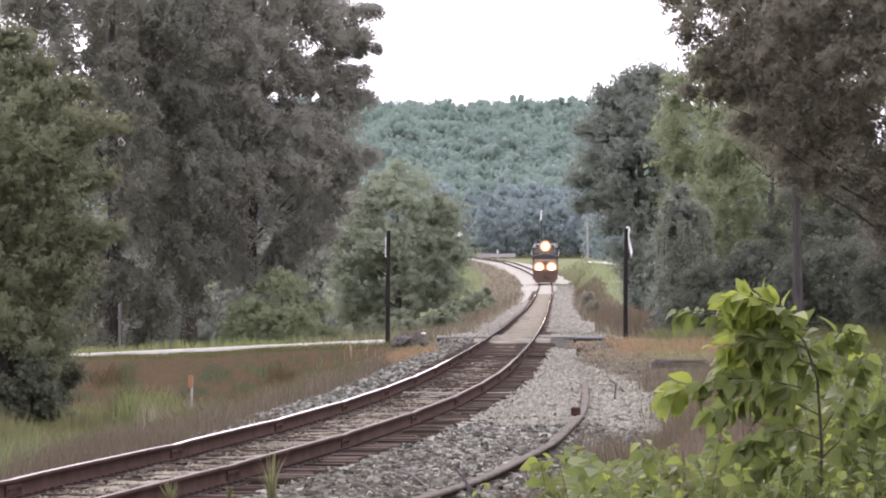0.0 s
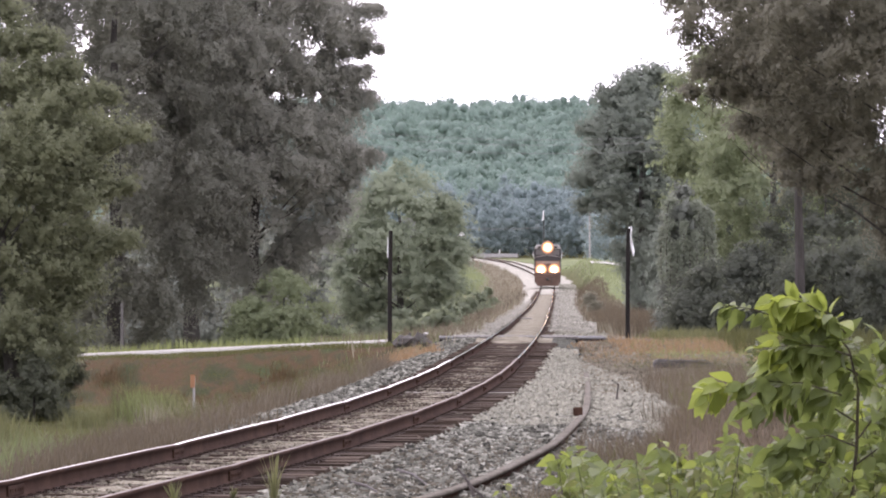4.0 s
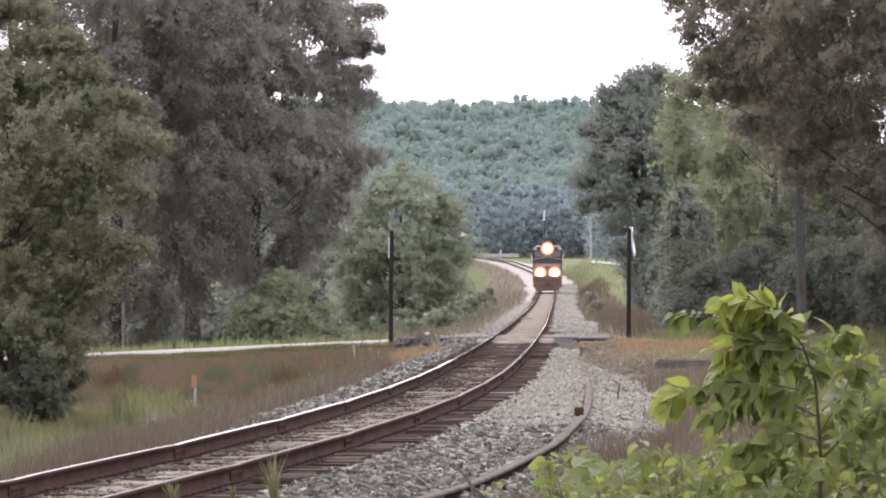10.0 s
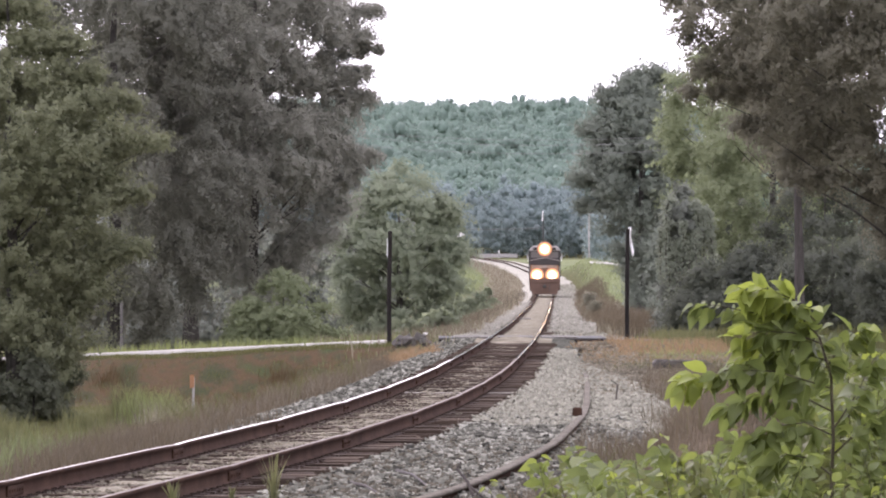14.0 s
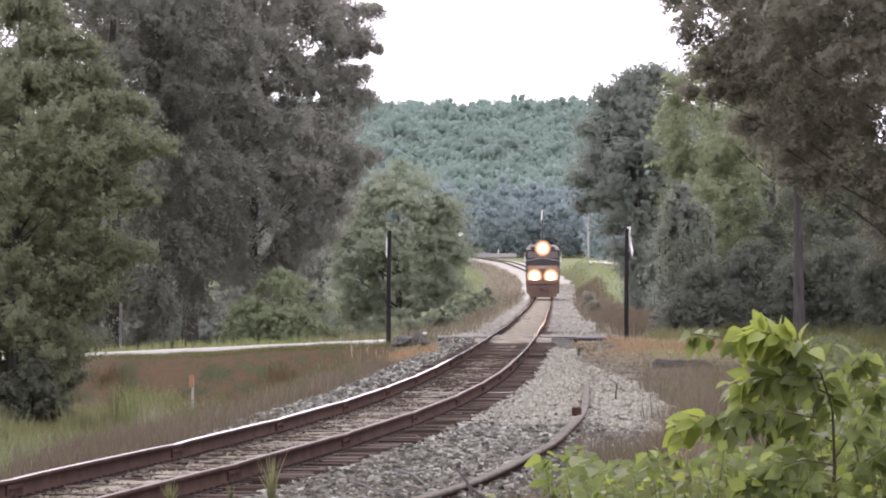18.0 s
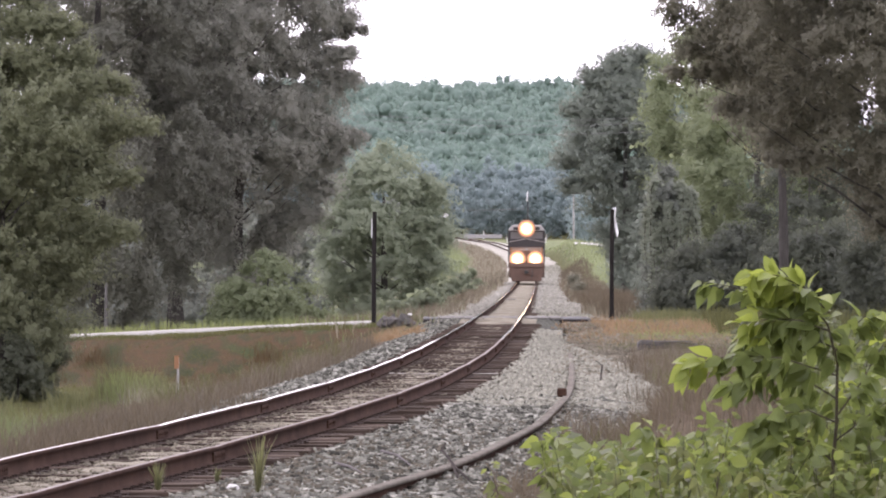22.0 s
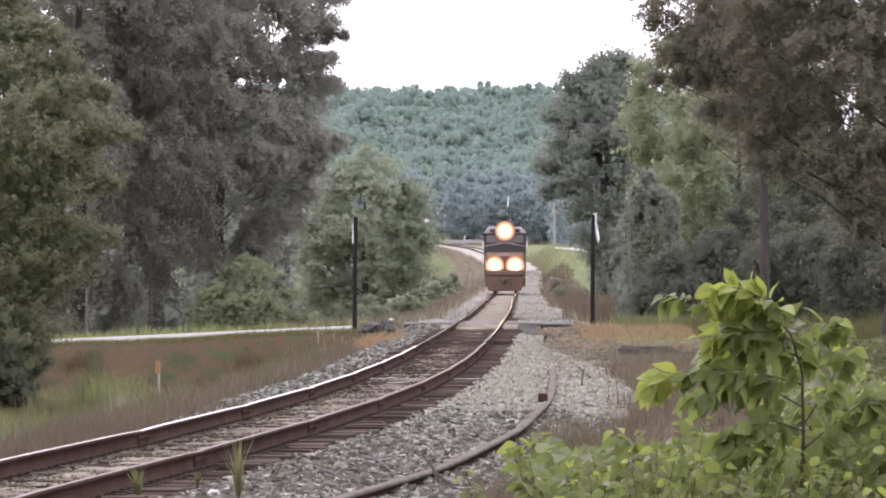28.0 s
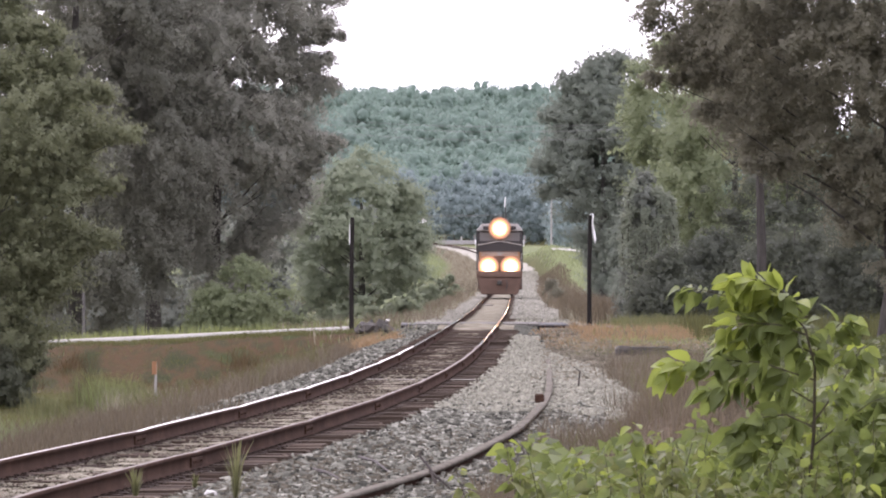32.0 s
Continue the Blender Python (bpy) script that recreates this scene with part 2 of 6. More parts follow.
M_TWIG = surface("dead_twig", [(0.3, (0.035, 0.028, 0.024)), (0.7, (0.08, 0.065, 0.055))], 8, 40, 0.9, relief=0.3, depth=0.003)
M_GRASS_GREEN = foliage("green_grass_blades", (0.094, 0.098, 0.045), (0.180, 0.180, 0.082), (0.197, 0.205, 0.082), 0.4, 0.8)
M_GRASS_FIELD = foliage("field_grass_blades", (0.061, 0.066, 0.023), (0.123, 0.122, 0.044), (0.140, 0.140, 0.046), 0.4, 0.8)
# far blades given a paler green that stands in for haze
M_GRASS_HAZE = foliage("far_hazed_grass_blades", (0.168, 0.192, 0.094), (0.252, 0.281, 0.147), (0.258, 0.292, 0.134), 0.4, 0.3, single=0.2)
M_GRASS_LUSH = foliage("lush_weed_blades", (0.092, 0.108, 0.049), (0.175, 0.203, 0.092), (0.210, 0.246, 0.092), 0.4, 0.8)
M_GRASS_VERGE = foliage("bright_verge_blades", (0.15, 0.175, 0.07), (0.26, 0.29, 0.115), (0.32, 0.36, 0.13), 0.45, 0.5)
M_GRASS_DRY = foliage("dry_grass_blades", (0.113, 0.094, 0.069), (0.201, 0.171, 0.126), (0.201, 0.171, 0.110), 0.35, 0.8)
M_GRASS_STRAW = foliage("pale_straw_blades", (0.196, 0.180, 0.131), (0.314, 0.285, 0.210), (0.333, 0.300, 0.200), 0.4, 0.6)
M_GRASS_RUST = foliage("red_brown_grass_blades", (0.043, 0.033, 0.013), (0.103, 0.065, 0.029), (0.109, 0.068, 0.029), 0.35, 0.6)
M_GRASS_PLUM = foliage("seeding_weed_stalks", (0.073, 0.059, 0.039), (0.159, 0.127, 0.085), (0.164, 0.131, 0.077), 0.35, 0.8)
M_GRASS_TAN = foliage("tan_verge_grass", (0.229, 0.147, 0.079), (0.357, 0.247, 0.140), (0.324, 0.224, 0.110), 0.35, 0.8)

# ---------------------------------------------------------------- mesh helpers


def grid_mesh(name, verts, faces):
    """A mesh from a numpy array of points and one of triangles or quads."""
    verts, faces = np.asarray(verts, dtype=np.float32), np.asarray(faces, dtype=np.int32)
    me = bpy.data.meshes.new(name)
    n, k = faces.shape
    me.vertices.add(len(verts))
    me.vertices.foreach_set("co", verts.ravel())
    me.loops.add(n * k)
    me.loops.foreach_set("vertex_index", faces.ravel())
    me.polygons.add(n)
    me.polygons.foreach_set("loop_start", np.arange(0, n * k, k, dtype=np.int32))
    me.update(calc_edges=True)
    return me


def solid(name, data, material, parent=None, label="", m=None):
    """Links a bmesh or a mesh as one object, under a thing if one is given."""
    if isinstance(data, bmesh.types.BMesh):
        me = bpy.data.meshes.new(name)
        bmesh.ops.recalc_face_normals(data, faces=data.faces)
        data.to_mesh(me)
        data.free()
    else:
        me = data
    if material and not me.materials:
        me.materials.append(material)
    ob = new(name, me)
    if parent:
        ob.parent = parent
    if m is not None:
        ob.matrix_basis = m
    return tagged(ob, label)


def part(name, data, material, parent, label="", m=None):
    return solid(name, data, material, parent, label, m)


def thing(name, m, label, category, group="", kind=""):
    ob = new(name)
    ob.empty_display_size = 0.2
    ob.matrix_basis = m
    return tagged(ob, label, category, group, kind)


def box(bm, x0, x1, y0, y1, z0, z1, bevel=0.0):
    r = bmesh.ops.create_cube(bm, size=1.0)
    bmesh.ops.transform(bm, verts=r["verts"], matrix=Matrix.Translation(((x0 + x1) / 2, (y0 + y1) / 2, (z0 + z1) / 2)) @ Matrix.Diagonal((x1 - x0, y1 - y0, z1 - z0, 1)))
    if bevel:
        edges = list({e for v in r["verts"] for e in v.link_edges})
        bmesh.ops.bevel(bm, geom=edges, offset=bevel, segments=1, affect="EDGES")
    return bm


def boxed(*a, bevel=0.0):
    return box(bmesh.new(), *a, bevel=bevel)


def tube(bm, pts, radii, sides=7, cap=True):
    """A round bar through pts whose radius changes along it."""
    rings = []
    pts = [Vector(p) for p in pts]
    for i, p in enumerate(pts):
        d = (pts[min(i + 1, len(pts) - 1)] - pts[max(i - 1, 0)]).normalized()
        side = d.cross(Vector((0.31, 0.87, 0.37))).normalized()
        up = d.cross(side)
        r = radii[i] if isinstance(radii, (list, tuple)) else radii
        rings.append([bm.verts.new(p + r * (math.cos(a) * side + math.sin(a) * up)) for a in (2 * math.pi * k / sides for k in range(sides))])
    for a, b in zip(rings, rings[1:]):
        for k in range(sides):
            bm.faces.new((a[k], a[(k + 1) % sides], b[(k + 1) % sides], b[k]))
    if cap:
        bm.faces.new(rings[0][::-1])
        bm.faces.new(rings[-1])
    return bm


def sweep(section, pts, ups=None):
    """Points and quads of a closed section (across, up) swept along pts with sideways normals."""
    pts = np.asarray(pts, float)
    d = np.gradient(pts, axis=0)
    d /= np.linalg.norm(d, axis=1)[:, None]
    side = np.cross(d, (0, 0, 1.0))
    side /= np.linalg.norm(side, axis=1)[:, None]
    up = np.cross(side, d)
    sec = np.asarray(section, float)
    k = len(sec)
    v = pts[:, None, :] + sec[None, :, :1] * side[:, None, :] + sec[None, :, 1:] * up[:, None, :]
    n = len(pts)
    i, j = np.meshgrid(np.arange(n - 1), np.arange(k), indexing="ij")
    a, b = i * k + j, i * k + (j + 1) % k
    f = np.stack([a, b, b + k, a + k], -1).reshape(-1, 4)
    return v.reshape(-1, 3), f


def turned(rng, n):
    """n random pairs of crossed unit vectors."""
    u = rng.normal(size=(n, 3))
    u /= np.linalg.norm(u, axis=1)[:, None]
    w = rng.normal(size=(n, 3))
    v = np.cross(u, w)
    v /= np.linalg.norm(v, axis=1)[:, None]
    return u, v


def leaf_quads(rng, centres, length, width, droop=0.0, facing=None, loose=0.2, corners=3):
    """One pointed leaf at each centre; facing: the way its upper side tends to look."""
    n = len(centres)
    if facing is None:
        u, v = turned(rng, n)
    else:
        nrm = facing + rng.normal(size=(n, 3)) * loose
        u = np.cross(nrm, rng.normal(size=(n, 3)))
        u /= np.linalg.norm(u, axis=1)[:, None]
        v = np.cross(nrm, u)
        v /= np.linalg.norm(v, axis=1)[:, None]
    u[:, 2] -= droop
    u /= np.linalg.norm(u, axis=1)[:, None]
    s = rng.uniform(0.6, 1.3, (n, 1))
    if corners == 3:
        w = s * width * 0.62
        verts = np.stack([centres - u * s * length / 2 - v * w, centres - u * s * length / 2 + v * w, centres + u * s * length * 0.6], 1)
        return verts.reshape(-1, 3), np.arange(3 * n).reshape(n, 3)
    lift = np.cross(u, v) * s * width * 0.25
    verts = np.stack([centres - u * s * length / 2, centres + v * s * width / 2 + lift, centres + u * s * length / 2, centres - v * s * width / 2 + lift], 1)
    return verts.reshape(-1, 3), np.arange(4 * n).reshape(n, 4)


def profile_at(profile, z):
    h, r = zip(*profile)
    return np.interp(z, h, r)


def crown_points(rng, profile, clumps, clump_r, subs, sub_r, leaves, flat=0.75, fill=0.35, sag=0.15, boughs=()):
    """Leaf places: clumps in a crown's outline, feathery twigs that spread from each clump, leaves along each twig."""
    z0, z1 = profile[0][0], profile[-1][0]
    zz = np.linspace(z0, z1, 60)
    wgt = profile_at(profile, zz) ** 1.7 + 0.5
    z = rng.choice(zz, clumps, p=wgt / wgt.sum()) + rng.normal(size=clumps) * 0.15
    r = np.maximum(profile_at(profile, z) - clump_r * 0.6, 0.05) * np.sqrt(rng.uniform(fill, 1.0, clumps))
    r = r * rng.choice([0.88, 1.0, 1.0, 1.0, 1.12], clumps)
    a = rng.uniform(0, 2 * math.pi, clumps)
    c = np.stack([r * np.cos(a), r * np.sin(a), z], 1)
    size = clump_r * rng.uniform(0.6, 1.3, clumps)
    for bx, by, bz, br in boughs:
        k = 4
        line = np.array([[bx, by, bz]]) * np.linspace(0.72, 1.0, k)[:, None] * np.array([1, 1, 0]) + np.array([0, 0, bz])
        c = np.concatenate([c, line + rng.normal(size=(k, 3)) * 0.08])
        size = np.concatenate([size, np.linspace(br * 2.2, br * 1.4, k)])
    n = len(c)
    outward = c * np.array([1, 1, 0])
    outward /= np.linalg.norm(outward, axis=1)[:, None] + 1e-6
    d = rng.normal(size=(n, subs, 3))
    d /= np.linalg.norm(d, axis=2)[:, :, None]
    d = (d + 0.45 * outward[:, None, :]) * np.array([1, 1, flat])
    reach = size[:, None, None] * rng.uniform(0.55, 1.15, (n, subs, 1))
    u = rng.uniform(0.12, 1.0, (n, subs, leaves, 1)) ** 0.75
    spread = rng.normal(size=(n, subs, leaves, 3)) * sub_r * (1.15 - 0.75 * u) * np.array([1, 1, 0.8])
    pts = c[:, None, None, :] + (d * reach)[:, :, None, :] * u + spread
    pts[..., 2] -= sag * size[:, None, None] * u[..., 0] ** 2
    facing = (d[:, :, None, :] + 0 * pts).reshape(-1, 3)
    facing[:, 2] += 0.35
    return c, pts.reshape(-1, 3), facing


def tree(name, at, profile, trunk_r, material, label, category="tree", seed=1, clumps=60, clump_r=0.9, subs=22, sub_r=0.16, leaves=14, leaf=(0.17, 0.10), droop=0.2, limbs=9, lean=0.0, bark=None, group="", fill=0.35, gaps=(), sag=0.15, boughs=(), near=(1e9, 1e9)):
    """A tree or shrub: tapered trunk, limbs that reach into the clumps, and a crown of many leaves.
    Past near (across, up) in the plan, and on the side away from the railway curve, the crown is drawn with fewer, larger leaves."""
    rng = np.random.default_rng(seed)
    root = thing(name, pose(*at), label, category, group)
    c, pts, facing = crown_points(rng, profile, clumps, clump_r, subs, sub_r, leaves, fill=fill, sag=sag, boughs=boughs)
    top = profile[-1][0]
    bark = bark or M_BARK
    n = 7
    foot = min(-0.25, float(ground_z(at[0], at[1])) - at[2] - 0.25)
    spine = [Vector((lean * top * (k / n) ** 1.5 + 0.15 * trunk_r * rng.normal(), 0.15 * trunk_r * rng.normal(), foot + (top * 0.9 - foot) * k / n)) for k in range(n + 1)]
    radii = [trunk_r * (1.35 if k == 0 else 1.0) * (1 - 0.88 * k / n) for k in range(n + 1)]
    part("trunk", tube(bmesh.new(), spine, radii, 8), bark, root)
    order = list(np.argsort(-np.hypot(c[:clumps, 0], c[:clumps, 1]))[: limbs * 3: 3]) + [clumps + 4 * k + 3 for k in range(len(boughs))]
    for i in order:
        end = Vector(c[i])
        h = max(0.12 * top, end.z - 0.55 * math.hypot(end.x, end.y))
        f = min(h / (top * 0.9), 0.95)
        start = spine[0].lerp(spine[-1], f) if lean == 0 else spine[int(f * n)]
        mid = start.lerp(end, 0.55) + Vector((0, 0, 0.06 * top * rng.uniform(-0.3, 0.6)))
        r = min(0.09, trunk_r * (1 - 0.85 * f) * (0.3 if i < clumps else 0.14))
        part("limb", tube(bmesh.new(), [start, mid, end], [r, r * 0.55, r * 0.12], 5), bark, root)
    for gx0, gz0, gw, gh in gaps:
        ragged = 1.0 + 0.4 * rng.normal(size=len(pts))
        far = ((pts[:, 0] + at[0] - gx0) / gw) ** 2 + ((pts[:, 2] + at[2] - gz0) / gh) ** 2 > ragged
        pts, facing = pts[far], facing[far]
    close = (np.abs(pts[:, 0] + at[0]) < near[0]) & (pts[:, 2] + at[2] < near[1]) & (pts[:, 1] < 0.3 * max(r for _, r in profile))
    v, f = leaf_quads(rng, pts[close], leaf[0], leaf[1], droop, facing[close], 0.35)
    if not close.all():
        rest = np.flatnonzero(~close)[::5]
        v2, f2 = leaf_quads(rng, pts[rest], leaf[0] * 2.2, leaf[1] * 2.2, droop, facing[rest], 0.35)
        v, f = np.concatenate([v, v2]), np.concatenate([f, f2 + len(v)])
    part("crown", grid_mesh("crown", v, f), material, root)
    return root


# ---------------------------------------------------------------- plan: track line, levels, ground
# heading of the track (metres sideways per metre ahead), by distance ahead
HEADING = [(-80, 0.13), (0, 0.115), (45, 0.09), (62, 0.082), (73, 0.069), (86, 0.056), (101, 0.041), (130, 0.0265), (175, 0.023), (290, 0.0188),
           (500, 0.0196), (650, 0.0195), (740, 0.012), (840, -0.010), (940, -0.030), (1050, -0.042), (1400, -0.06)]
TY = np.arange(-80.0, 1401.0, 1.0)
TX = np.cumsum(np.interp(TY, *zip(*HEADING)))
TX += 2.35 - np.interp(200.0, TY, TX)


def track_x(y):
    return np.interp(y, TY, TX)


def track_z(y):
    y = np.asarray(y, float)
    return 1.5e-5 * np.clip(y - 380.0, 0.0, 570.0) ** 2 + 0.0105 * np.maximum(y - 950.0, 0.0)


def step(a, b, v):
    s = np.clip((np.asarray(v, float) - a) / (b - a), 0, 1)
    return s * s * (3 - 2 * s)


def road_z(o):
    return np.where(o < 0, -0.06 + 0.046 * np.minimum(o + 1.5, 0), -0.06 - 0.02 * np.maximum(o - 1.5, 0))


def gravel_edge(y):
    """How far the gravel reaches to the right of the track's middle."""
    return 4.1 - 2.0 * step(98, 165, y) + 2.3 * step(204, 208, y) - 1.2 * step(214, 275, y)


def ground_z(x, y):
    """Level of the ground: track bank, sunken field, road bank, verge, and the wooded hill far off."""
    x, y = np.asarray(x, float), np.asarray(y, float)
    o = x - track_x(y)
    base = track_z(np.minimum(y, 1110.0)) + 39.9 * step(1100, 2000, y) + 3.0 * step(1900, 2100, y)
    left = -0.46 - np.where(y < 202, 1.55, 1.15 * (1 - step(420, 700, y))) * step(-2.8, -6.5, o)
    right = -0.44 - 0.8 * step(5, 12, o) * step(215, 260, y) * (1 - step(380, 520, y))
    right = right + 0.85 * step(4.4, 5.6, o) * np.maximum(1 - step(26, 34, y), step(50, 58, y) * (1 - step(68, 84, y))) + (2.7 * step(3.1, 5.8, o) - 0.16 * np.clip(o - 5.0, 0, 12)) * step(540, 720, y) * (1 - step(770, 900, y))
    g = np.where(o < 0, left, right)
    w = step(187, 197, y) * (1 - step(208, 216, y))
    g = g * (1 - w) + (road_z(o) - 0.10) * w
    wavy = 0.06 * np.sin(x * 0.9 + 1.3 * np.sin(y * 0.21)) * np.sin(y * 0.33 + 0.5) * step(2.8, 5.0, np.abs(o))
    return base + g + wavy - 0.25 * (1 - step(np.where(o < 0, 2.5, gravel_edge(y) - 0.4), np.where(o < 0, 3.0, gravel_edge(y) + 0.1), np.abs(o)))


xs = np.unique(np.concatenate([np.linspace(-20, 24, 150), np.linspace(-120, 140, 60), np.linspace(-3500, 3500, 50)]))
ys = np.unique(np.concatenate([np.linspace(40, 240, 200), np.linspace(240, 1150, 120), np.linspace(-400, 40, 40), np.linspace(1150, 4600, 60)]))
gx, gy = np.meshgrid(xs, ys)
gz = ground_z(gx, gy)
gi = np.arange(len(ys) * len(xs)).reshape(len(ys), len(xs))
ground_me = grid_mesh("ground", np.stack([gx, gy, gz], -1).reshape(-1, 3), np.stack([gi[:-1, :-1], gi[:-1, 1:], gi[1:, 1:], gi[1:, :-1]], -1).reshape(-1, 4))
ground_me.polygons.foreach_set("use_smooth", np.ones(len(ground_me.polygons), dtype=bool))
go = gx - track_x(gy)
soil = step(176, 186, gy) * (1 - step(197, 199, gy)) * step(-1, -4, go)
soil = np.maximum(soil, 0.8 * np.exp(-((gx + 13.5) / 3.5) ** 2 - ((gy - 160) / 9.0) ** 2))
dry = np.maximum(1 - step(5.5, 10, np.abs(go)), 0.0) * (1 - np.where(go < 0, step(1000, 1080, gy), step(560, 680, gy)))
dry = np.maximum(dry * (1 - soil), 0.7 * step(196, 199, gy) * (1 - step(208, 214, gy)))
meadow = np.where(go < 0, step(540, 600, gy), step(400, 470, gy)) * (1 - step(1050, 1120, gy)) * np.where(go < 0, step(6.0, 9.0, np.abs(go)), step(3.0, 6.0, go))
zone = ground_me.color_attributes.new("zone", "FLOAT_COLOR", "POINT")
zone.data.foreach_set("color", np.stack([soil, dry, meadow, 1 + 0 * dry], -1).astype(np.float32).ravel())
ground = tagged(solid("ground", ground_me, M_GROUND), "rolling ground of grass, dry weeds and red soil", "ground", kind="structure")

# ---------------------------------------------------------------- track
track = thing("railway_track", pose(0, 0, 0), "single railway track with rusty rails on weathered timber ties", "railway track")
RAIL = [(-0.070, -0.172), (0.070, -0.172), (0.070, -0.160), (0.012, -0.145), (0.011, -0.045), (0.034, -0.038), (0.036, -0.010), (0.028, 0.0), (-0.028, 0.0), (-0.036, -0.010), (-0.034, -0.038), (-0.011, -0.045), (-0.012, -0.145), (-0.070, -0.160)]
LENGTH = 11.9
JOINTS = {-1: 7.4, 1: 11.7}


def joint_dip(side, y):
    """Low joints: the rails sag a little where they meet."""
    d = np.abs((np.asarray(y, float) - JOINTS[side] + LENGTH / 2) % LENGTH - LENGTH / 2)
    return -0.013 * np.exp(-d / 1.1) + 0.003


def rail_points(side, y, offset=0.7525):
    h = np.interp(y, *zip(*HEADING))
    return np.stack([track_x(y) + side * offset * np.sqrt(1 + h * h), y, track_z(y) + joint_dip(side, y) * (y < 240)], 1)


def rail_mesh(side, y0, y1, stepsize, section=RAIL, offset=0.7525, head=M_HEAD):
    y = np.linspace(y0, y1, max(2, int((y1 - y0) / stepsize) + 1))
    v, f = sweep(section, rail_points(side, y, offset))
    me = grid_mesh("rail", v, f)
    me.materials.append(M_RAIL)
    me.materials.append(head)
    k = len(section)
    me.polygons.foreach_set("material_index", (np.arange(len(f)) % k == 7).astype(np.int32))
    return me


def joint_bar_mesh():
    bm = boxed(-0.012, 0.012, -0.46, 0.46, -0.145, -0.046, bevel=0.006)
    for k in (-0.36, -0.22, -0.08, 0.08, 0.22, 0.36):
        for s in (-1, 1):
            box(bm, s * 0.012 - 0.008, s * 0.012 + 0.008, k - 0.016, k + 0.016, -0.11, -0.078)
    me = bpy.data.meshes.new("joint_bar")
    bm.to_mesh(me)
    bm.free()
    me.materials.append(M_RAIL)
    return me


def build_rails():
    bar = joint_bar_mesh()
    for side in (-1, 1):
        y = JOINTS[side] + LENGTH * 2
        # left rail takes the head brightened for sky sheen, right rail the dull one
        worn = M_HEAD_SHEEN if side < 0 else M_HEAD_DULL
        nearest = M_HEAD_PINK if side < 0 else M_HEAD_DULL
        part("rail", rail_mesh(side, -80, y - 0.006, 1.5, head=nearest), None, track)
        while y < 225:
            part("rail", rail_mesh(side, y + 0.006, y + LENGTH - 0.006, 0.5, head=nearest if y < 66 else worn if y < 135 else M_HEAD), None, track)
            p = rail_points(side, np.array([y]))[0]
            for s in (-1, 1):
                a = -math.degrees(math.atan(np.interp(y, *zip(*HEADING))))
                part("joint_bar", bar, None, track, m=pose(p[0] + s * 0.021, p[1], p[2], 0, 0, a))
            y += LENGTH
        part("rail", rail_mesh(side, y, 1390, 3.0), None, track)


def tie_mesh(rng):
    bm = boxed(-1.3, 1.3, -0.115, 0.115, -0.18, 0.0, bevel=0.012)
    for v in bm.verts:
        v.co += Vector((rng.normal() * 0.02, rng.normal() * 0.012, rng.normal() * 0.006))
    me = bpy.data.meshes.new("tie")
    bm.to_mesh(me)
    bm.free()
    me.materials.append(M_TIE)
    return me


def build_ties():
    rng = np.random.default_rng(4)
    kinds = [tie_mesh(rng) for _ in range(6)]
    pale = tie_mesh(rng)
    pale.materials[0] = M_TIE_PALE
    y, n = 44.0, 0
    while n < 300:
        a = -math.degrees(math.atan(np.interp(y, *zip(*HEADING)))) + rng.normal() * 0.8
        x, z = track_x(y) + rng.normal() * 0.05, track_z(y) - 0.178 + rng.normal() * 0.008
        me = pale if n in (126, 171) else kinds[rng.integers(6)]
        part("tie", me, None, track, m=pose(x, y, z, rng.normal() * 0.5, rng.normal() * 0.3, a))
        y += 0.5 + rng.normal() * 0.025
        n += 1


def plate_mesh():
    """A tie plate with four spike heads and the anchor that grips the rail."""
    bm = boxed(-0.18, 0.18, -0.10, 0.10, 0.0, 0.018)
    for sx in (-0.085, 0.085):
        for sy in (-0.06, 0.06):
            box(bm, sx - 0.016, sx + 0.016, sy - 0.014, sy + 0.014, 0.016, 0.042)
    box(bm, -0.088, 0.088, -0.165, -0.125, -0.03, 0.03)
    me = bpy.data.meshes.new("tie_plate")
    bm.to_mesh(me)
    bm.free()
    me.materials.append(M_PLATE)
    return me


def build_plates():
    """Plates under both rails at each tie."""
    rng = np.random.default_rng(41)
    me = plate_mesh()
    y = 46.0
    for k in range(150):
        a = -math.degrees(math.atan(np.interp(y, *zip(*HEADING))))
        for side in (-1, 1):
            p = rail_points(side, np.array([y]))[0]
            part("tie_plate", me, None, track, m=pose(p[0], p[1], p[2] - 0.192, 0, 0, a + rng.normal()))
        y += 0.5 * (1 if y < 80 else 1.6)


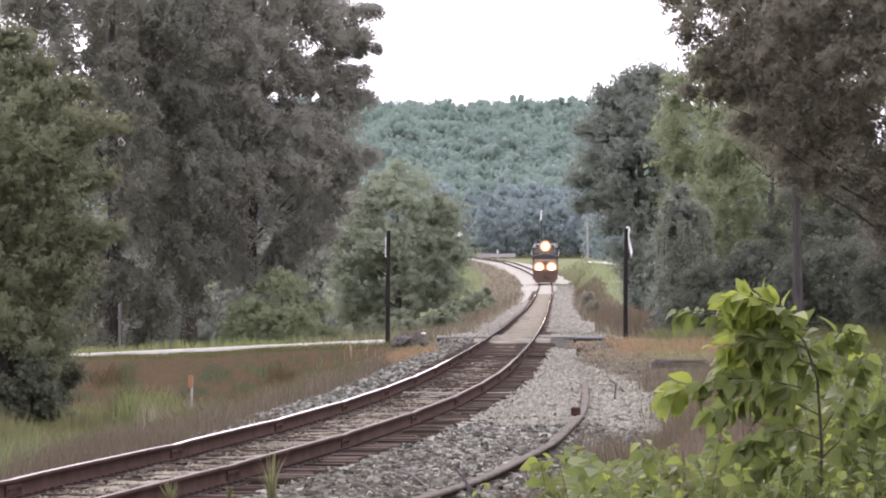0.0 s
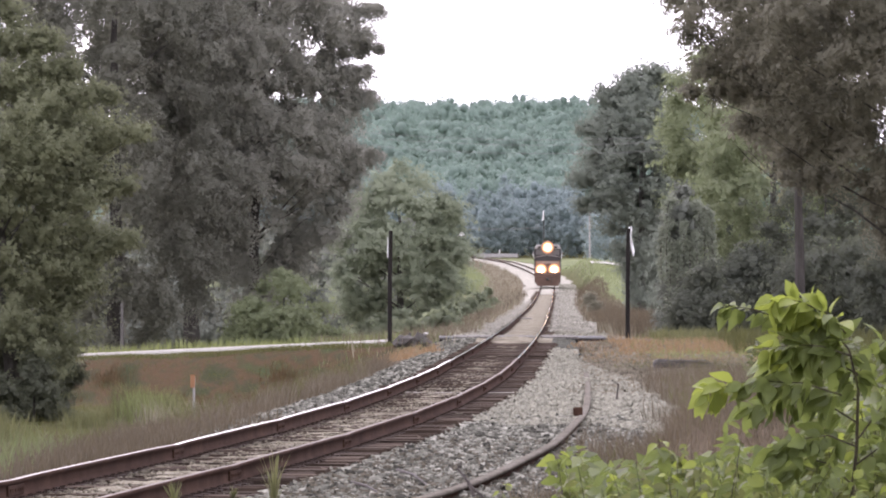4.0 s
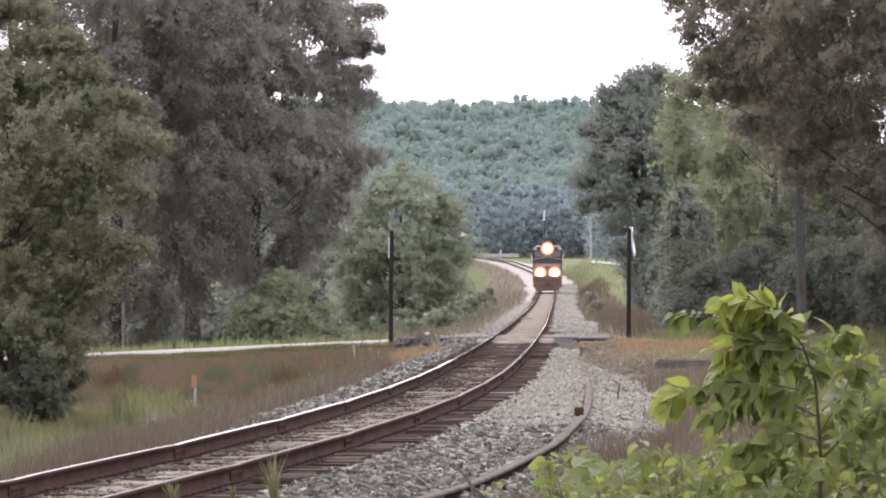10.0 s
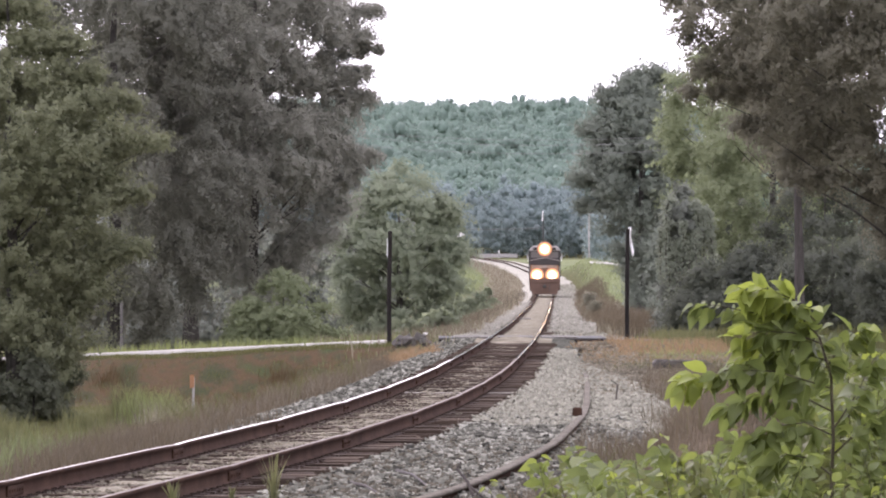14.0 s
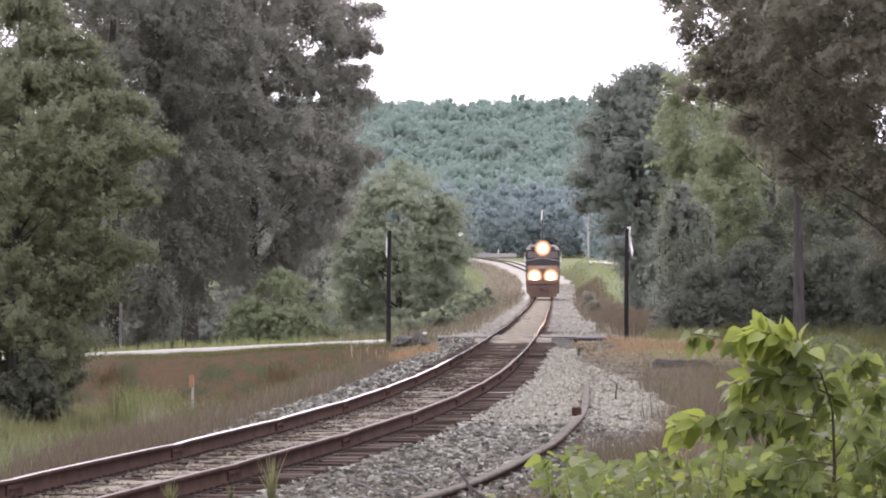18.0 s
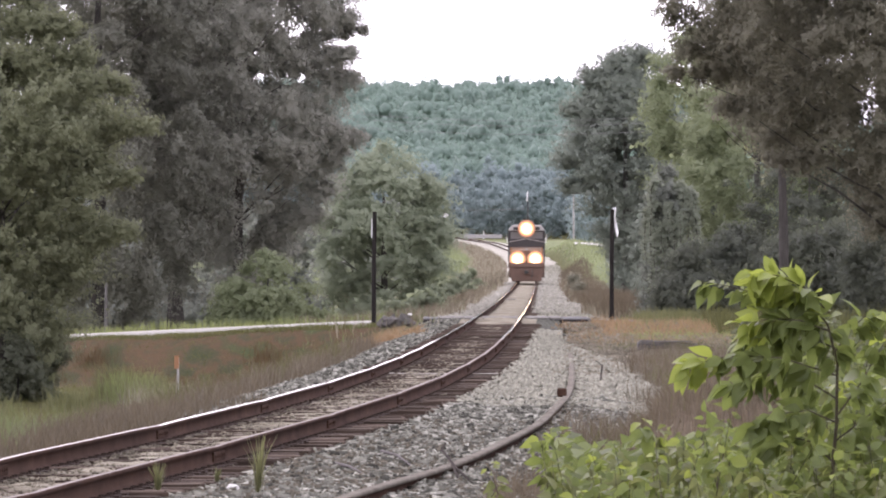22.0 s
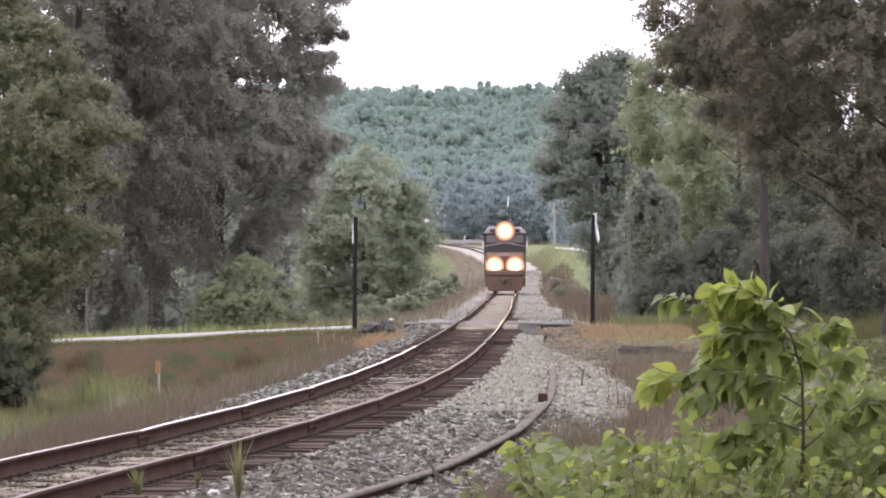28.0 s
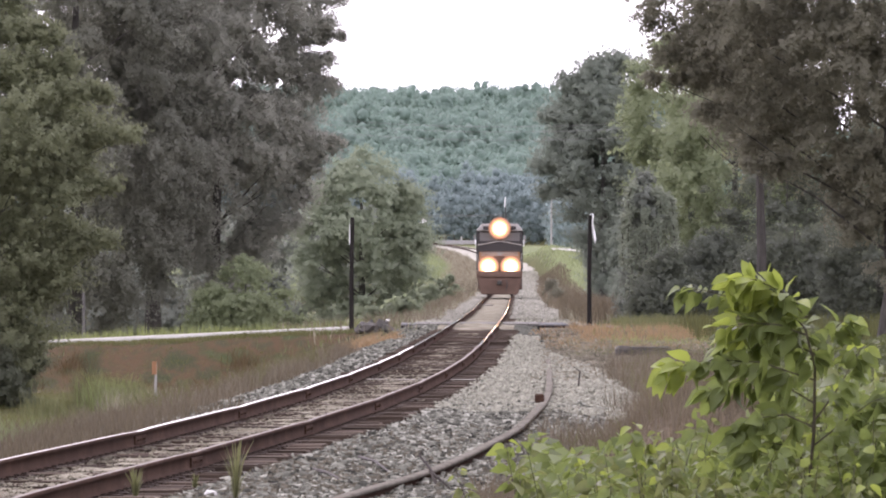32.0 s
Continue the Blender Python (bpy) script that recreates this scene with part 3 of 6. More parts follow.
def build_far_ties():
    """The ties past the crossing, joined."""
    rng = np.random.default_rng(5)
    y = np.arange(194.4, 640, 0.52)
    y = y + rng.normal(size=len(y)) * 0.03
    x = track_x(y) + rng.normal(size=len(y)) * 0.05
    z = track_z(y) - 0.196 - 0.034 * step(206, 212, y)
    cx = np.array([-1.3, 1.3, 1.3, -1.3, -1.3, 1.3, 1.3, -1.3])
    cy = np.array([-1, -1, 1, 1, -1, -1, 1, 1]) * 0.115
    cz = np.array([-0.18, -0.18, -0.18, -0.18, 0, 0, 0, 0])
    v = np.stack([x[:, None] + cx, y[:, None] + cy, z[:, None] + cz], -1).reshape(-1, 3)
    q = np.array([[4, 5, 6, 7], [0, 1, 5, 4], [1, 2, 6, 5], [2, 3, 7, 6], [3, 0, 4, 7]])
    f = (np.arange(len(y))[:, None, None] * 8 + q).reshape(-1, 4)
    tagged(part("distant_track_timber", grid_mesh("distant_track_timber", v, f), M_TIE, track), kind="stuff")


def strip(name, y, o0, o1, z_at, cols, material, bumpy, seed):
    """A bed laid along the track between two offsets, uneven on top."""
    rng = np.random.default_rng(seed)
    u = np.linspace(0, 1, cols)
    yy = np.repeat(np.asarray(y, float)[:, None], cols, 1)
    a, b = np.asarray(o0(yy[:, 0]))[:, None], np.asarray(o1(yy[:, 0]))[:, None]
    o = a + (b - a) * u
    x = track_x(yy) + o
    z = z_at(o, yy) + rng.normal(size=o.shape) * bumpy
    i = np.arange(o.size).reshape(o.shape)
    me = grid_mesh(name, np.stack([x, yy, z], -1).reshape(-1, 3), np.stack([i[:-1, :-1], i[:-1, 1:], i[1:, 1:], i[1:, :-1]], -1).reshape(-1, 4))
    me.polygons.foreach_set("use_smooth", np.ones(len(me.polygons), dtype=bool))
    return tagged(solid(name, me, material), kind="structure")


def bed_z(o, y):
    """Top of the ballast: tie level between the rails, shoulders falling off to the ground."""
    z = -0.240 + (0.058 - 0.010 * step(85, 120, y)) * np.exp(-(np.abs(o) / 0.62) ** 4) - 0.05 * step(1.4, 2.0, np.abs(o))
    z = z - 0.22 * step(2.1, 3.0, -o) - 0.20 * step(3.2, 4.6, o)
    z = z + 0.15 * step(190, 198, y) * (1 - step(207, 215, y))
    return z + track_z(y)


def wob(y, a, k, s):
    return a * (np.sin(y * k + s) + 0.6 * np.sin(y * k * 2.7 + 2 * s))


BED_Y = np.concatenate([np.arange(-60, 44, 2.0), np.arange(44, 150, 0.35), np.arange(150, 240, 0.8), np.arange(240, 1390, 4.0)])
for bed_y, bed_mat, bed_said in ((BED_Y[BED_Y < 601], M_BALLAST_DIRTY, "dirty brown"), (BED_Y[BED_Y > 595], M_BALLAST_PALE, "pale")):
    tagged(strip("track_bed", bed_y, lambda y: -1.25 + 0 * y, lambda y: 1.27 + 0 * y, bed_z, 15, bed_mat, 0.012, 2), bed_said + " ballast between and under timber ties", "track bed")
for near_part, mat, said in ((True, M_BALLAST, "grey"), (False, M_BALLAST_PALE, "pale")):
    part_y = BED_Y[BED_Y < 206] if near_part else BED_Y[BED_Y > 200]
    tagged(strip("ballast_shoulder", part_y, lambda y: -3.0 + wob(y, 0.10, 0.5, 1) + 0.7 * step(205, 215, y) - 0.6 * step(520, 680, y), lambda y: -1.25 + 0 * y, bed_z, 10, mat, 0.014, 3), said + " crushed stone shoulder along the track", "ballast")
    tagged(strip("ballast_shoulder", part_y, lambda y: 1.27 + 0 * y, lambda y: gravel_edge(y) + wob(y, 0.10, 0.4, 2) + wob(y, 0.22, 0.13, 4) * step(210, 230, y), bed_z, 20, mat, 0.016, 4), "wide " + said + " crushed stone shoulder along the track", "ballast")


def stones(name, n, y0, y1, o0, o1, size, seed, material, label):
    """Loose angular ballast stones, each its own lump."""
    rng = np.random.default_rng(seed)
    y = y0 + (y1 - y0) * rng.uniform(0, 1, n) ** 1.25
    o = rng.uniform(o0, o1, n)
    keep = (o < gravel_edge(y) + 0.15) | (material == M_BALLAST_DIRTY)
    y, o = y[keep], o[keep]
    n = len(y)
    z = np.where(o > gravel_edge(y), ground_z(track_x(y) + o, y), bed_z(o, y))
    c = np.stack([track_x(y) + o, y, z + size * rng.uniform(-0.5, 0.45, n)], 1)
    ico = np.array([[1, 1, 1], [1, -1, -1], [-1, 1, -1], [-1, -1, 1], [1.3, 0, -0.3], [-1.2, 0.2, 0.5]]) / 1.5
    tri = np.array([[0, 3, 1], [0, 1, 4], [0, 4, 2], [0, 2, 5], [0, 5, 3], [1, 3, 2], [1, 2, 4], [3, 5, 2]])
    s = size * rng.uniform(0.45, 1.2, (n, 1, 1)) * rng.uniform(0.7, 1.2, (n, 1, 3))
    p = ico[None] + rng.normal(size=(n, 6, 3)) * 0.22
    a = rng.uniform(0, 6.283, n)
    ca, sa = np.cos(a)[:, None], np.sin(a)[:, None]
    p = np.stack([p[:, :, 0] * ca - p[:, :, 1] * sa, p[:, :, 0] * sa + p[:, :, 1] * ca, p[:, :, 2]], -1)
    v = (c[:, None, :] + p * s).reshape(-1, 3)
    f = (np.arange(n)[:, None, None] * 6 + tri).reshape(-1, 3)
    return tagged(solid(name, grid_mesh(name, v, f), material), label, "gravel", kind="stuff")


# ---------------------------------------------------------------- road and crossing
def build_road():
    rd = thing("road", pose(0, 0, 0), "narrow pale country road running to the level crossing", "road", kind="structure")
    for name, x0, x1 in (("road_slab", -60.0, -1.95), ("road_slab", 6.6, 60.0)):
        x = np.linspace(x0, x1, 50)
        yy = np.array([199.6, 199.7, 206.4, 206.5])
        gx2, gy2 = np.meshgrid(x, yy)
        z = road_z(gx2 - track_x(203.0)) + np.array([-0.13, 0.0, 0.0, -0.13])[:, None] - (0.05 if x0 > 0 else 0.0)
        i = np.arange(gx2.size).reshape(gx2.shape)
        me = grid_mesh("road_slab", np.stack([gx2, gy2, z], -1).reshape(-1, 3), np.stack([i[:-1, :-1], i[:-1, 1:], i[1:, 1:], i[1:, :-1]], -1).reshape(-1, 4))
        part("road_slab", me, M_ROAD if x0 < 0 else M_ASPHALT, rd)
    c = thing("level_crossing", pose(float(track_x(202.5)), 202.5, 0), "timber and asphalt level crossing deck between the rails", "level crossing")
    for k, (a, b) in enumerate(((-2.05, -0.86), (-0.62, 0.62), (0.86, 2.05))):
        n = 4 if k == 1 else 3
        w = (b - a) / n
        for j in range(n):
            part("plank", boxed(a + j * w + 0.012, a + (j + 1) * w - 0.012, -3.3, 3.3, -0.16, -0.035, bevel=0.01), M_PLANK, c)
    for a, b in ((-2.6, -2.06), (2.06, 3.0)):
        part("asphalt_ramp", boxed(a, b, -3.2, 3.3, -0.30, -0.06, bevel=0.02), M_ASPHALT, c)
    # dark beams added in place of shadow along the deck's front face
    for a, b in ((-2.6, -0.86), (-0.64, 0.64), (0.86, 2.9)):
        part("shade_beam", boxed(a, b, -3.50, -3.32, -0.30, -0.10, bevel=0.02), M_POST, c, "dark beam for the shadow on the deck's front")


def crossbuck_post(at, turn_deg, label, blade_tilt, strip_white):
    """A level crossing sign post, seen on the sign's edge."""
    t = thing("crossing_sign", pose(*at, 0, 0, turn_deg), label, "crossing sign", group="signs at the level crossing")
    part("post", tube(bmesh.new(), [(0, 0, -0.4), (0, 0, 2.0), (0.03, 0, 3.85)], [0.085, 0.075, 0.07], 8), M_POST, t)
    if strip_white:
        part("reflective_strip", boxed(-0.078, -0.05, -0.065, -0.04, 2.95, 3.62), M_WHITE, t, "white reflective strip")
    else:
        for s in (-1, 1):
            b = boxed(-0.012, 0.012, -0.6, 0.6, -0.115, 0.115, bevel=0.004)
            part("blade", b, M_WHITE, t, "white crossbuck blade", m=pose(0.11 + 0.016 * s, 0, 3.40, s * 48, 0, blade_tilt + 4 * s))
        part("bracket", boxed(0.05, 0.12, -0.05, 0.05, 3.36, 3.48), M_POST, t)
    return t


def cable(name, a, b, sag, label, r=0.02):
    pts = [Vector(a).lerp(Vector(b), k / 20) - Vector((0, 0, sag * 4 * (k / 20) * (1 - k / 20))) for k in range(21)]
    return tagged(solid(name, tube(bmesh.new(), pts, r, 5), M_CABLE), label, "cable", group="overhead cables")


def utility_pole(at, h, arm, label):
    t = thing("utility_pole", pose(*at), label, "utility pole")
    part("pole", tube(bmesh.new(), [(0, 0, -0.5), (0, 0, h)], [0.05 + 0.012 * h, 0.04 + 0.008 * h], 8), M_POLE_PALE if arm else M_POLE, t)
    if arm:
        part("crossarm", boxed(-arm, arm, -0.05, 0.05, h - 0.7, h - 0.58), M_POLE, t)
        for k in (-0.9, 0.9):
            part("insulator", tube(bmesh.new(), [(arm * k, 0, h - 0.6), (arm * k, 0, h - 0.42)], [0.05, 0.04], 6), M_WHITE, t)
    return t


# ---------------------------------------------------------------- grass


def blades(name, n, place, height, width, material, label, seed, lean=0.35, category="grass"):
    """Grass or weed stalks, each a bent blade of its own. place(rng, n) gives x and y."""
    rng = np.random.default_rng(seed)
    x, y = place(rng, n)
    clear = ~((y > 198.8) & (y < 207.2))
    x, y = x[clear], y[clear]
    off = x - track_x(y)
    z = np.where((off > -3.0) & (off < gravel_edge(y)), bed_z(off, y), ground_z(x, y)) - 0.04
    a = rng.uniform(0, 6.283, len(x))
    patch = 0.65 + 0.7 * (0.5 + 0.5 * np.sin(x * 1.7 + 2 * np.sin(y * 0.6)) * np.sin(y * 0.9 + x))
    h = height * rng.uniform(0.45, 1.15, len(x)) * patch
    l = h * lean * rng.uniform(0.1, 1.2, len(x))
    dx, dy = np.cos(a), np.sin(a)
    w = width * rng.uniform(0.6, 1.3, len(x))
    b = rng.uniform(0, 6.283, len(x))
    wx, wy = np.cos(b) * w / 2, np.sin(b) * w / 2
    p0 = np.stack([x - wx, y - wy, z], -1)
    p1 = np.stack([x + wx, y + wy, z], -1)
    m = np.stack([x + dx * l * 0.35, y + dy * l * 0.35, z + h * 0.6], -1)
    wv = np.stack([wx, wy, 0 * wx], -1)
    tip = np.stack([x + dx * l, y + dy * l, z + h], -1)
    v = np.stack([p0, p1, m + wv * 0.8, m - wv * 0.8, tip], 1).reshape(-1, 3)
    k = np.arange(len(x))[:, None] * 5
    f = np.concatenate([k + np.array([0, 1, 2]), k + np.array([0, 2, 3]), k + np.array([3, 2, 4])])
    return tagged(solid(name, grid_mesh(name, v, f), material), label, category, kind="stuff")


def along(y0, y1, o0, o1, power=1.0):
    def place(rng, n):
        y = y0 + (y1 - y0) * rng.uniform(0, 1, n) ** power
        o = rng.uniform(o0, o1, n)
        y = y + rng.normal(size=n) * 0.05 * (y1 - y0) * (rng.random(n) < 0.4)
        edge = wob(y, 0.28, 0.31, o1) + wob(y, 0.2, 0.11, o0)
        return track_x(y) + o + edge, y
    return place


def patch_at(x0, x1, y0, y1):
    return lambda rng, n: (rng.uniform(x0, x1, n), rng.uniform(y0, y1, n))


def patches(centres, spread):
    def place(rng, n):
        c = np.array(centres)[rng.integers(len(centres), size=n)]
        return c[:, 0] + rng.normal(size=n) * spread, c[:, 1] + rng.normal(size=n) * spread * 2
    return place

# ---------------------------------------------------------------- build: track and crossing
build_rails()
build_ties()
build_far_ties()
build_plates()
build_road()
stones("ballast_stones", 26000, 46, 92, 1.3, 4.2, 0.052, 11, M_STONE, "loose grey angular ballast stones beside the track")
stones("ballast_stones", 20000, 86, 180, 1.3, 4.2, 0.064, 21, M_STONE_PALE, "loose pale ballast stones beside the track")
stones("ballast_stones", 10000, 80, 240, -2.9, -1.3, 0.052, 12, M_STONE, "loose grey angular ballast stones beside the track")
stones("ballast_stones", 8000, 46, 150, -1.2, 1.2, 0.028, 13, M_BALLAST_DIRTY, "dirty ballast stones between the ties")
stones("ballast_stones", 14000, 110, 196, 2.2, 7.0, 0.06, 16, M_BALLAST_DIRTY, "scattered brown stones beyond the gravel")
stones("ballast_stones", 6000, 44, 64, 1.3, 3.0, 0.045, 15, M_STONE_DIRT, "brown dirty stones at the ballast edge")
stones("ballast_stones", 14000, 40, 78, 1.3, 4.2, 0.045, 20, M_STONE_DIRT, "brown dirty stones at the ballast edge")
stones("rail_litter", 2600, 46, 120, -0.69, -0.50, 0.042, 25, M_STONE_DIRT, "brown stones and litter against the rail foot")
stones("rail_litter", 1600, 46, 110, 0.82, 1.02, 0.042, 26, M_STONE_DIRT, "brown stones and litter against the rail foot")
stones("ballast_stones", 4500, 240, 640, 1.0, 3.3, 0.10, 18, M_BALLAST_PALE, "loose grey ballast stones beside the far track")
stones("ballast_stones", 4000, 206, 520, -2.3, -1.1, 0.09, 19, M_BALLAST_PALE, "loose grey ballast stones beside the far track")
stones("ballast_stones", 9000, 206, 720, 1.3, 4.2, 0.085, 14, M_STONE_PALE, "loose pale ballast stones beside the track")

spare = thing("spare_rail", pose(0, 0, 0), "single rusty rail lying half sunk in the ballast", "rail")
spare_y = np.linspace(40, 135, 160)
spare_o = np.interp(spare_y, (40, 50, 55, 60, 67, 75, 85, 92, 108, 121, 150), (2.75, 2.93, 3.06, 3.17, 3.20, 3.10, 2.97, 2.86, 2.60, 2.46, 2.30))
SPARE = [(x * 1.5, z + 0.01) for x, z in RAIL]
for _ in range(30):
    spare_o[1:-1] = (spare_o[:-2] + spare_o[1:-1] + spare_o[2:]) / 3
spare_v, spare_f = sweep(SPARE, np.stack([track_x(spare_y) + spare_o, spare_y, -0.165 - 0.075 * step(98, 128, spare_y) + 0.012 * np.sin(spare_y * 0.4)], 1))
spare_me = grid_mesh("rail", spare_v, spare_f)
spare_me.materials.append(M_RAIL)
spare_me.materials.append(M_RUSTHEAD)
spare_me.polygons.foreach_set("material_index", np.isin(np.arange(len(spare_f)) % len(SPARE), (5, 6, 7, 8, 9)).astype(np.int32))
part("rail", spare_me, None, spare)
part("clamp", boxed(-0.07, 0.07, -0.12, 0.12, -0.02, 0.11, bevel=0.02), M_RAIL, spare, "rusty rail clamp", m=pose(1.97, 88.5, -0.16))

crossbuck_post((-1.86, 200.4, -0.33), 0, "dark crossing sign post with a white reflective strip", 0, True)
crossbuck_post((6.27, 204.8, -0.22), 0, "dark crossing sign post with a white crossbuck on edge", 7, False)

# ---------------------------------------------------------------- build: trees beside the line
left_tree = tree("broadleaf_tree", (-11.9, 165, -1.75), [(0.05, 1.6), (1.0, 2.2), (2.1, 2.8), (3.4, 3.2), (5, 3.4), (5.9, 3.55), (7.2, 3.9), (8.5, 3.0), (9.5, 1.8), (11.3, 1.3), (13.0, 0.3)], 0.24, M_LEAF_LEFT,
                 "tall leafy olive-green tree growing down to the ground", seed=3, clumps=300, clump_r=0.8, subs=30, sub_r=0.10, leaves=26, leaf=(0.085, 0.050), fill=0.15, sag=-0.25, droop=-0.1,
                 boughs=[(3.9, -0.4, 7.1, 0.35), (3.3, -0.6, 8.4, 0.3), (3.5, -0.5, 5.8, 0.35), (2.4, -0.6, 9.1, 0.3), (3.4, -0.8, 4.4, 0.35), (1.8, -0.5, 10.0, 0.3)], near=(14.6, 9.9))
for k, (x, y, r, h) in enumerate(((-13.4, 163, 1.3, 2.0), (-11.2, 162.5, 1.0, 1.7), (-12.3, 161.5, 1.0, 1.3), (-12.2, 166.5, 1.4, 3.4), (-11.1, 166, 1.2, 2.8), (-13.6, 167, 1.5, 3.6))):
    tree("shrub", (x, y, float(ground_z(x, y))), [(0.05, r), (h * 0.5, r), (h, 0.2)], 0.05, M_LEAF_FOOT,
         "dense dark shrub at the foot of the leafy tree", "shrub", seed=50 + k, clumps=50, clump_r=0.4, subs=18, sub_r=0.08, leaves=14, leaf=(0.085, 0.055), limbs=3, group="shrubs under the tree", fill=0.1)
# crown cuts along the view, open to sky: across, up, half width, half height
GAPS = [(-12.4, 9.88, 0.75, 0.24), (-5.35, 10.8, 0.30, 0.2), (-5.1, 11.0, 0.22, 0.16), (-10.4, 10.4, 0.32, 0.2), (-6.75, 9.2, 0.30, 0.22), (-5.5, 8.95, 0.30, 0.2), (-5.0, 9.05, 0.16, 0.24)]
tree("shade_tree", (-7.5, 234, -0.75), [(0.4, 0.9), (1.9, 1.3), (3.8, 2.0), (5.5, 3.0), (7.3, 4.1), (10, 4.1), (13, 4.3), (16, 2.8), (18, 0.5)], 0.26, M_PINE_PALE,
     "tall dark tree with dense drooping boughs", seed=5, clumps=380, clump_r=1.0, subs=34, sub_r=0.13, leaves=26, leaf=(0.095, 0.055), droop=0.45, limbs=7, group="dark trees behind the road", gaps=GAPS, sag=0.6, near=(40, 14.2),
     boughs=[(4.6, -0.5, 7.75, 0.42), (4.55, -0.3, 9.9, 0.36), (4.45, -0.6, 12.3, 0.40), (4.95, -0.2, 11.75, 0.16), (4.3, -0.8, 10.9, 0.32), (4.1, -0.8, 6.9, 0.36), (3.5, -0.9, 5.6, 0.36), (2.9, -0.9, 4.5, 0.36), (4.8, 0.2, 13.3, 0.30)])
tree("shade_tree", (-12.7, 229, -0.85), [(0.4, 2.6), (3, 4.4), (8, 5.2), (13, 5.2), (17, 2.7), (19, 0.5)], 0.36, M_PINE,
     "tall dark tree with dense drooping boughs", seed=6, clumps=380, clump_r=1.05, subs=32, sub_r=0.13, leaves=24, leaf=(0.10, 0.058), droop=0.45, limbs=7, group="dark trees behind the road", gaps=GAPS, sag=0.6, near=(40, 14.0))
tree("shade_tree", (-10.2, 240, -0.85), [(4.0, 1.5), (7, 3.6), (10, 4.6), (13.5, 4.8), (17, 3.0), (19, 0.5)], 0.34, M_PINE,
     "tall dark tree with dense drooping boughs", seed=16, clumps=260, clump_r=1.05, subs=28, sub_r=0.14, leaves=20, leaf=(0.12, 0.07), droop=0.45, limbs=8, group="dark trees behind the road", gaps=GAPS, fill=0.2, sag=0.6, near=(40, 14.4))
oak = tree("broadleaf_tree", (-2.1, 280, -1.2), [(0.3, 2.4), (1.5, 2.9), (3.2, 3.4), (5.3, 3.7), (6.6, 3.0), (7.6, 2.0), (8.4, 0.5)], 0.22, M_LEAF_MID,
     "round green tree beside the railway bank, leaves tinted for haze", seed=7, clumps=190, clump_r=0.95, subs=30, sub_r=0.12, leaves=22, leaf=(0.105, 0.065), fill=0.2)
# unidentified pale speck, built as a bunch of white leaf shapes
oak_rng = np.random.default_rng(91)
oak_v, oak_f = leaf_quads(oak_rng, np.array([2.85, -2.9, 5.2]) + oak_rng.normal(size=(26, 3)) * np.array([0.07, 0.05, 0.05]), 0.13, 0.07, 0.4)
part("pale_speck", grid_mesh("pale_speck", oak_v, oak_f), M_WHITE, oak, "small pale speck at the tree's edge, kind unknown")
tree("shrub", (-6.0, 222, -0.85), [(0.1, 2.2), (1, 2.4), (2.1, 1.8), (3.0, 0.3)], 0.10, M_LEAF_BRIGHT,
     "light green rounded shrub behind the road", "shrub", seed=8, clumps=80, clump_r=0.7, subs=26, sub_r=0.10, leaves=20, leaf=(0.09, 0.055), limbs=5)
for k, (x, y, r, h) in enumerate(((-14.8, 300, 2.2, 2.2), (-11.0, 310, 2.6, 3.0), (-8.5, 330, 2.4, 4.6), (-4.6, 360, 3.0, 6.0), (-16.5, 340, 3.0, 5.0), (-20, 320, 3, 6))):
    tree("broadleaf_tree", (x, y, float(ground_z(x, y))), [(0.1, r * 0.8), (h * 0.4, r), (h * 0.8, r * 0.7), (h, 0.2)], 0.12, M_LEAF_BACK,
         "haze-tinted grey-green tree behind the road", seed=20 + k, clumps=50, clump_r=0.9, subs=20, sub_r=0.14, leaves=16, leaf=(0.15, 0.09), limbs=5, group="trees behind the road")

# grey pole timber as bark pales this trunk for haze
tree("broadleaf_tree", (10.9, 330, -0.9), [(1.5, 0.5), (3.2, 0.9), (5.2, 2.3), (8, 3.6), (10.8, 3.0), (12.6, 2.1), (13.6, 1.1), (14.2, 0.4)], 0.28, M_LEAF_DUSK,
     "tall dark tree at the wood's edge", seed=31, bark=M_POLE, clumps=250, clump_r=1.15, subs=30, sub_r=0.13, leaves=22, leaf=(0.125, 0.072), sag=-0.2,
     boughs=[(-2.0, -0.5, 12.9, 0.55), (-0.6, -0.4, 13.7, 0.55), (0.8, -0.3, 14.0, 0.5), (2.0, -0.4, 13.6, 0.55), (-3.0, -0.5, 11.1, 0.55), (-3.5, -0.5, 8.3, 0.65), (-3.1, -0.5, 6.9, 0.55)])
tree("broadleaf_tree", (11.8, 262, -1.2), [(0.4, 1.6), (4, 1.8), (8, 2.3), (10.5, 2.6), (12.2, 2.0), (13.4, 0.7)], 0.22, M_LEAF_GREY,
     "tall grey-green tree with thin foliage", seed=32, clumps=150, clump_r=0.95, subs=30, sub_r=0.12, leaves=22, leaf=(0.105, 0.062), group="pale trees", sag=0.3)
tree("broadleaf_tree", (13.2, 240, -1.2), [(0.3, 2.4), (3, 2.8), (6, 3.2), (9, 3.4), (11.5, 2.6), (13.4, 0.6)], 0.24, M_LEAF_GREY,
     "tall grey-green tree with thin foliage", seed=33, clumps=220, clump_r=0.95, subs=30, sub_r=0.12, leaves=22, leaf=(0.10, 0.06), group="pale trees", sag=0.3)
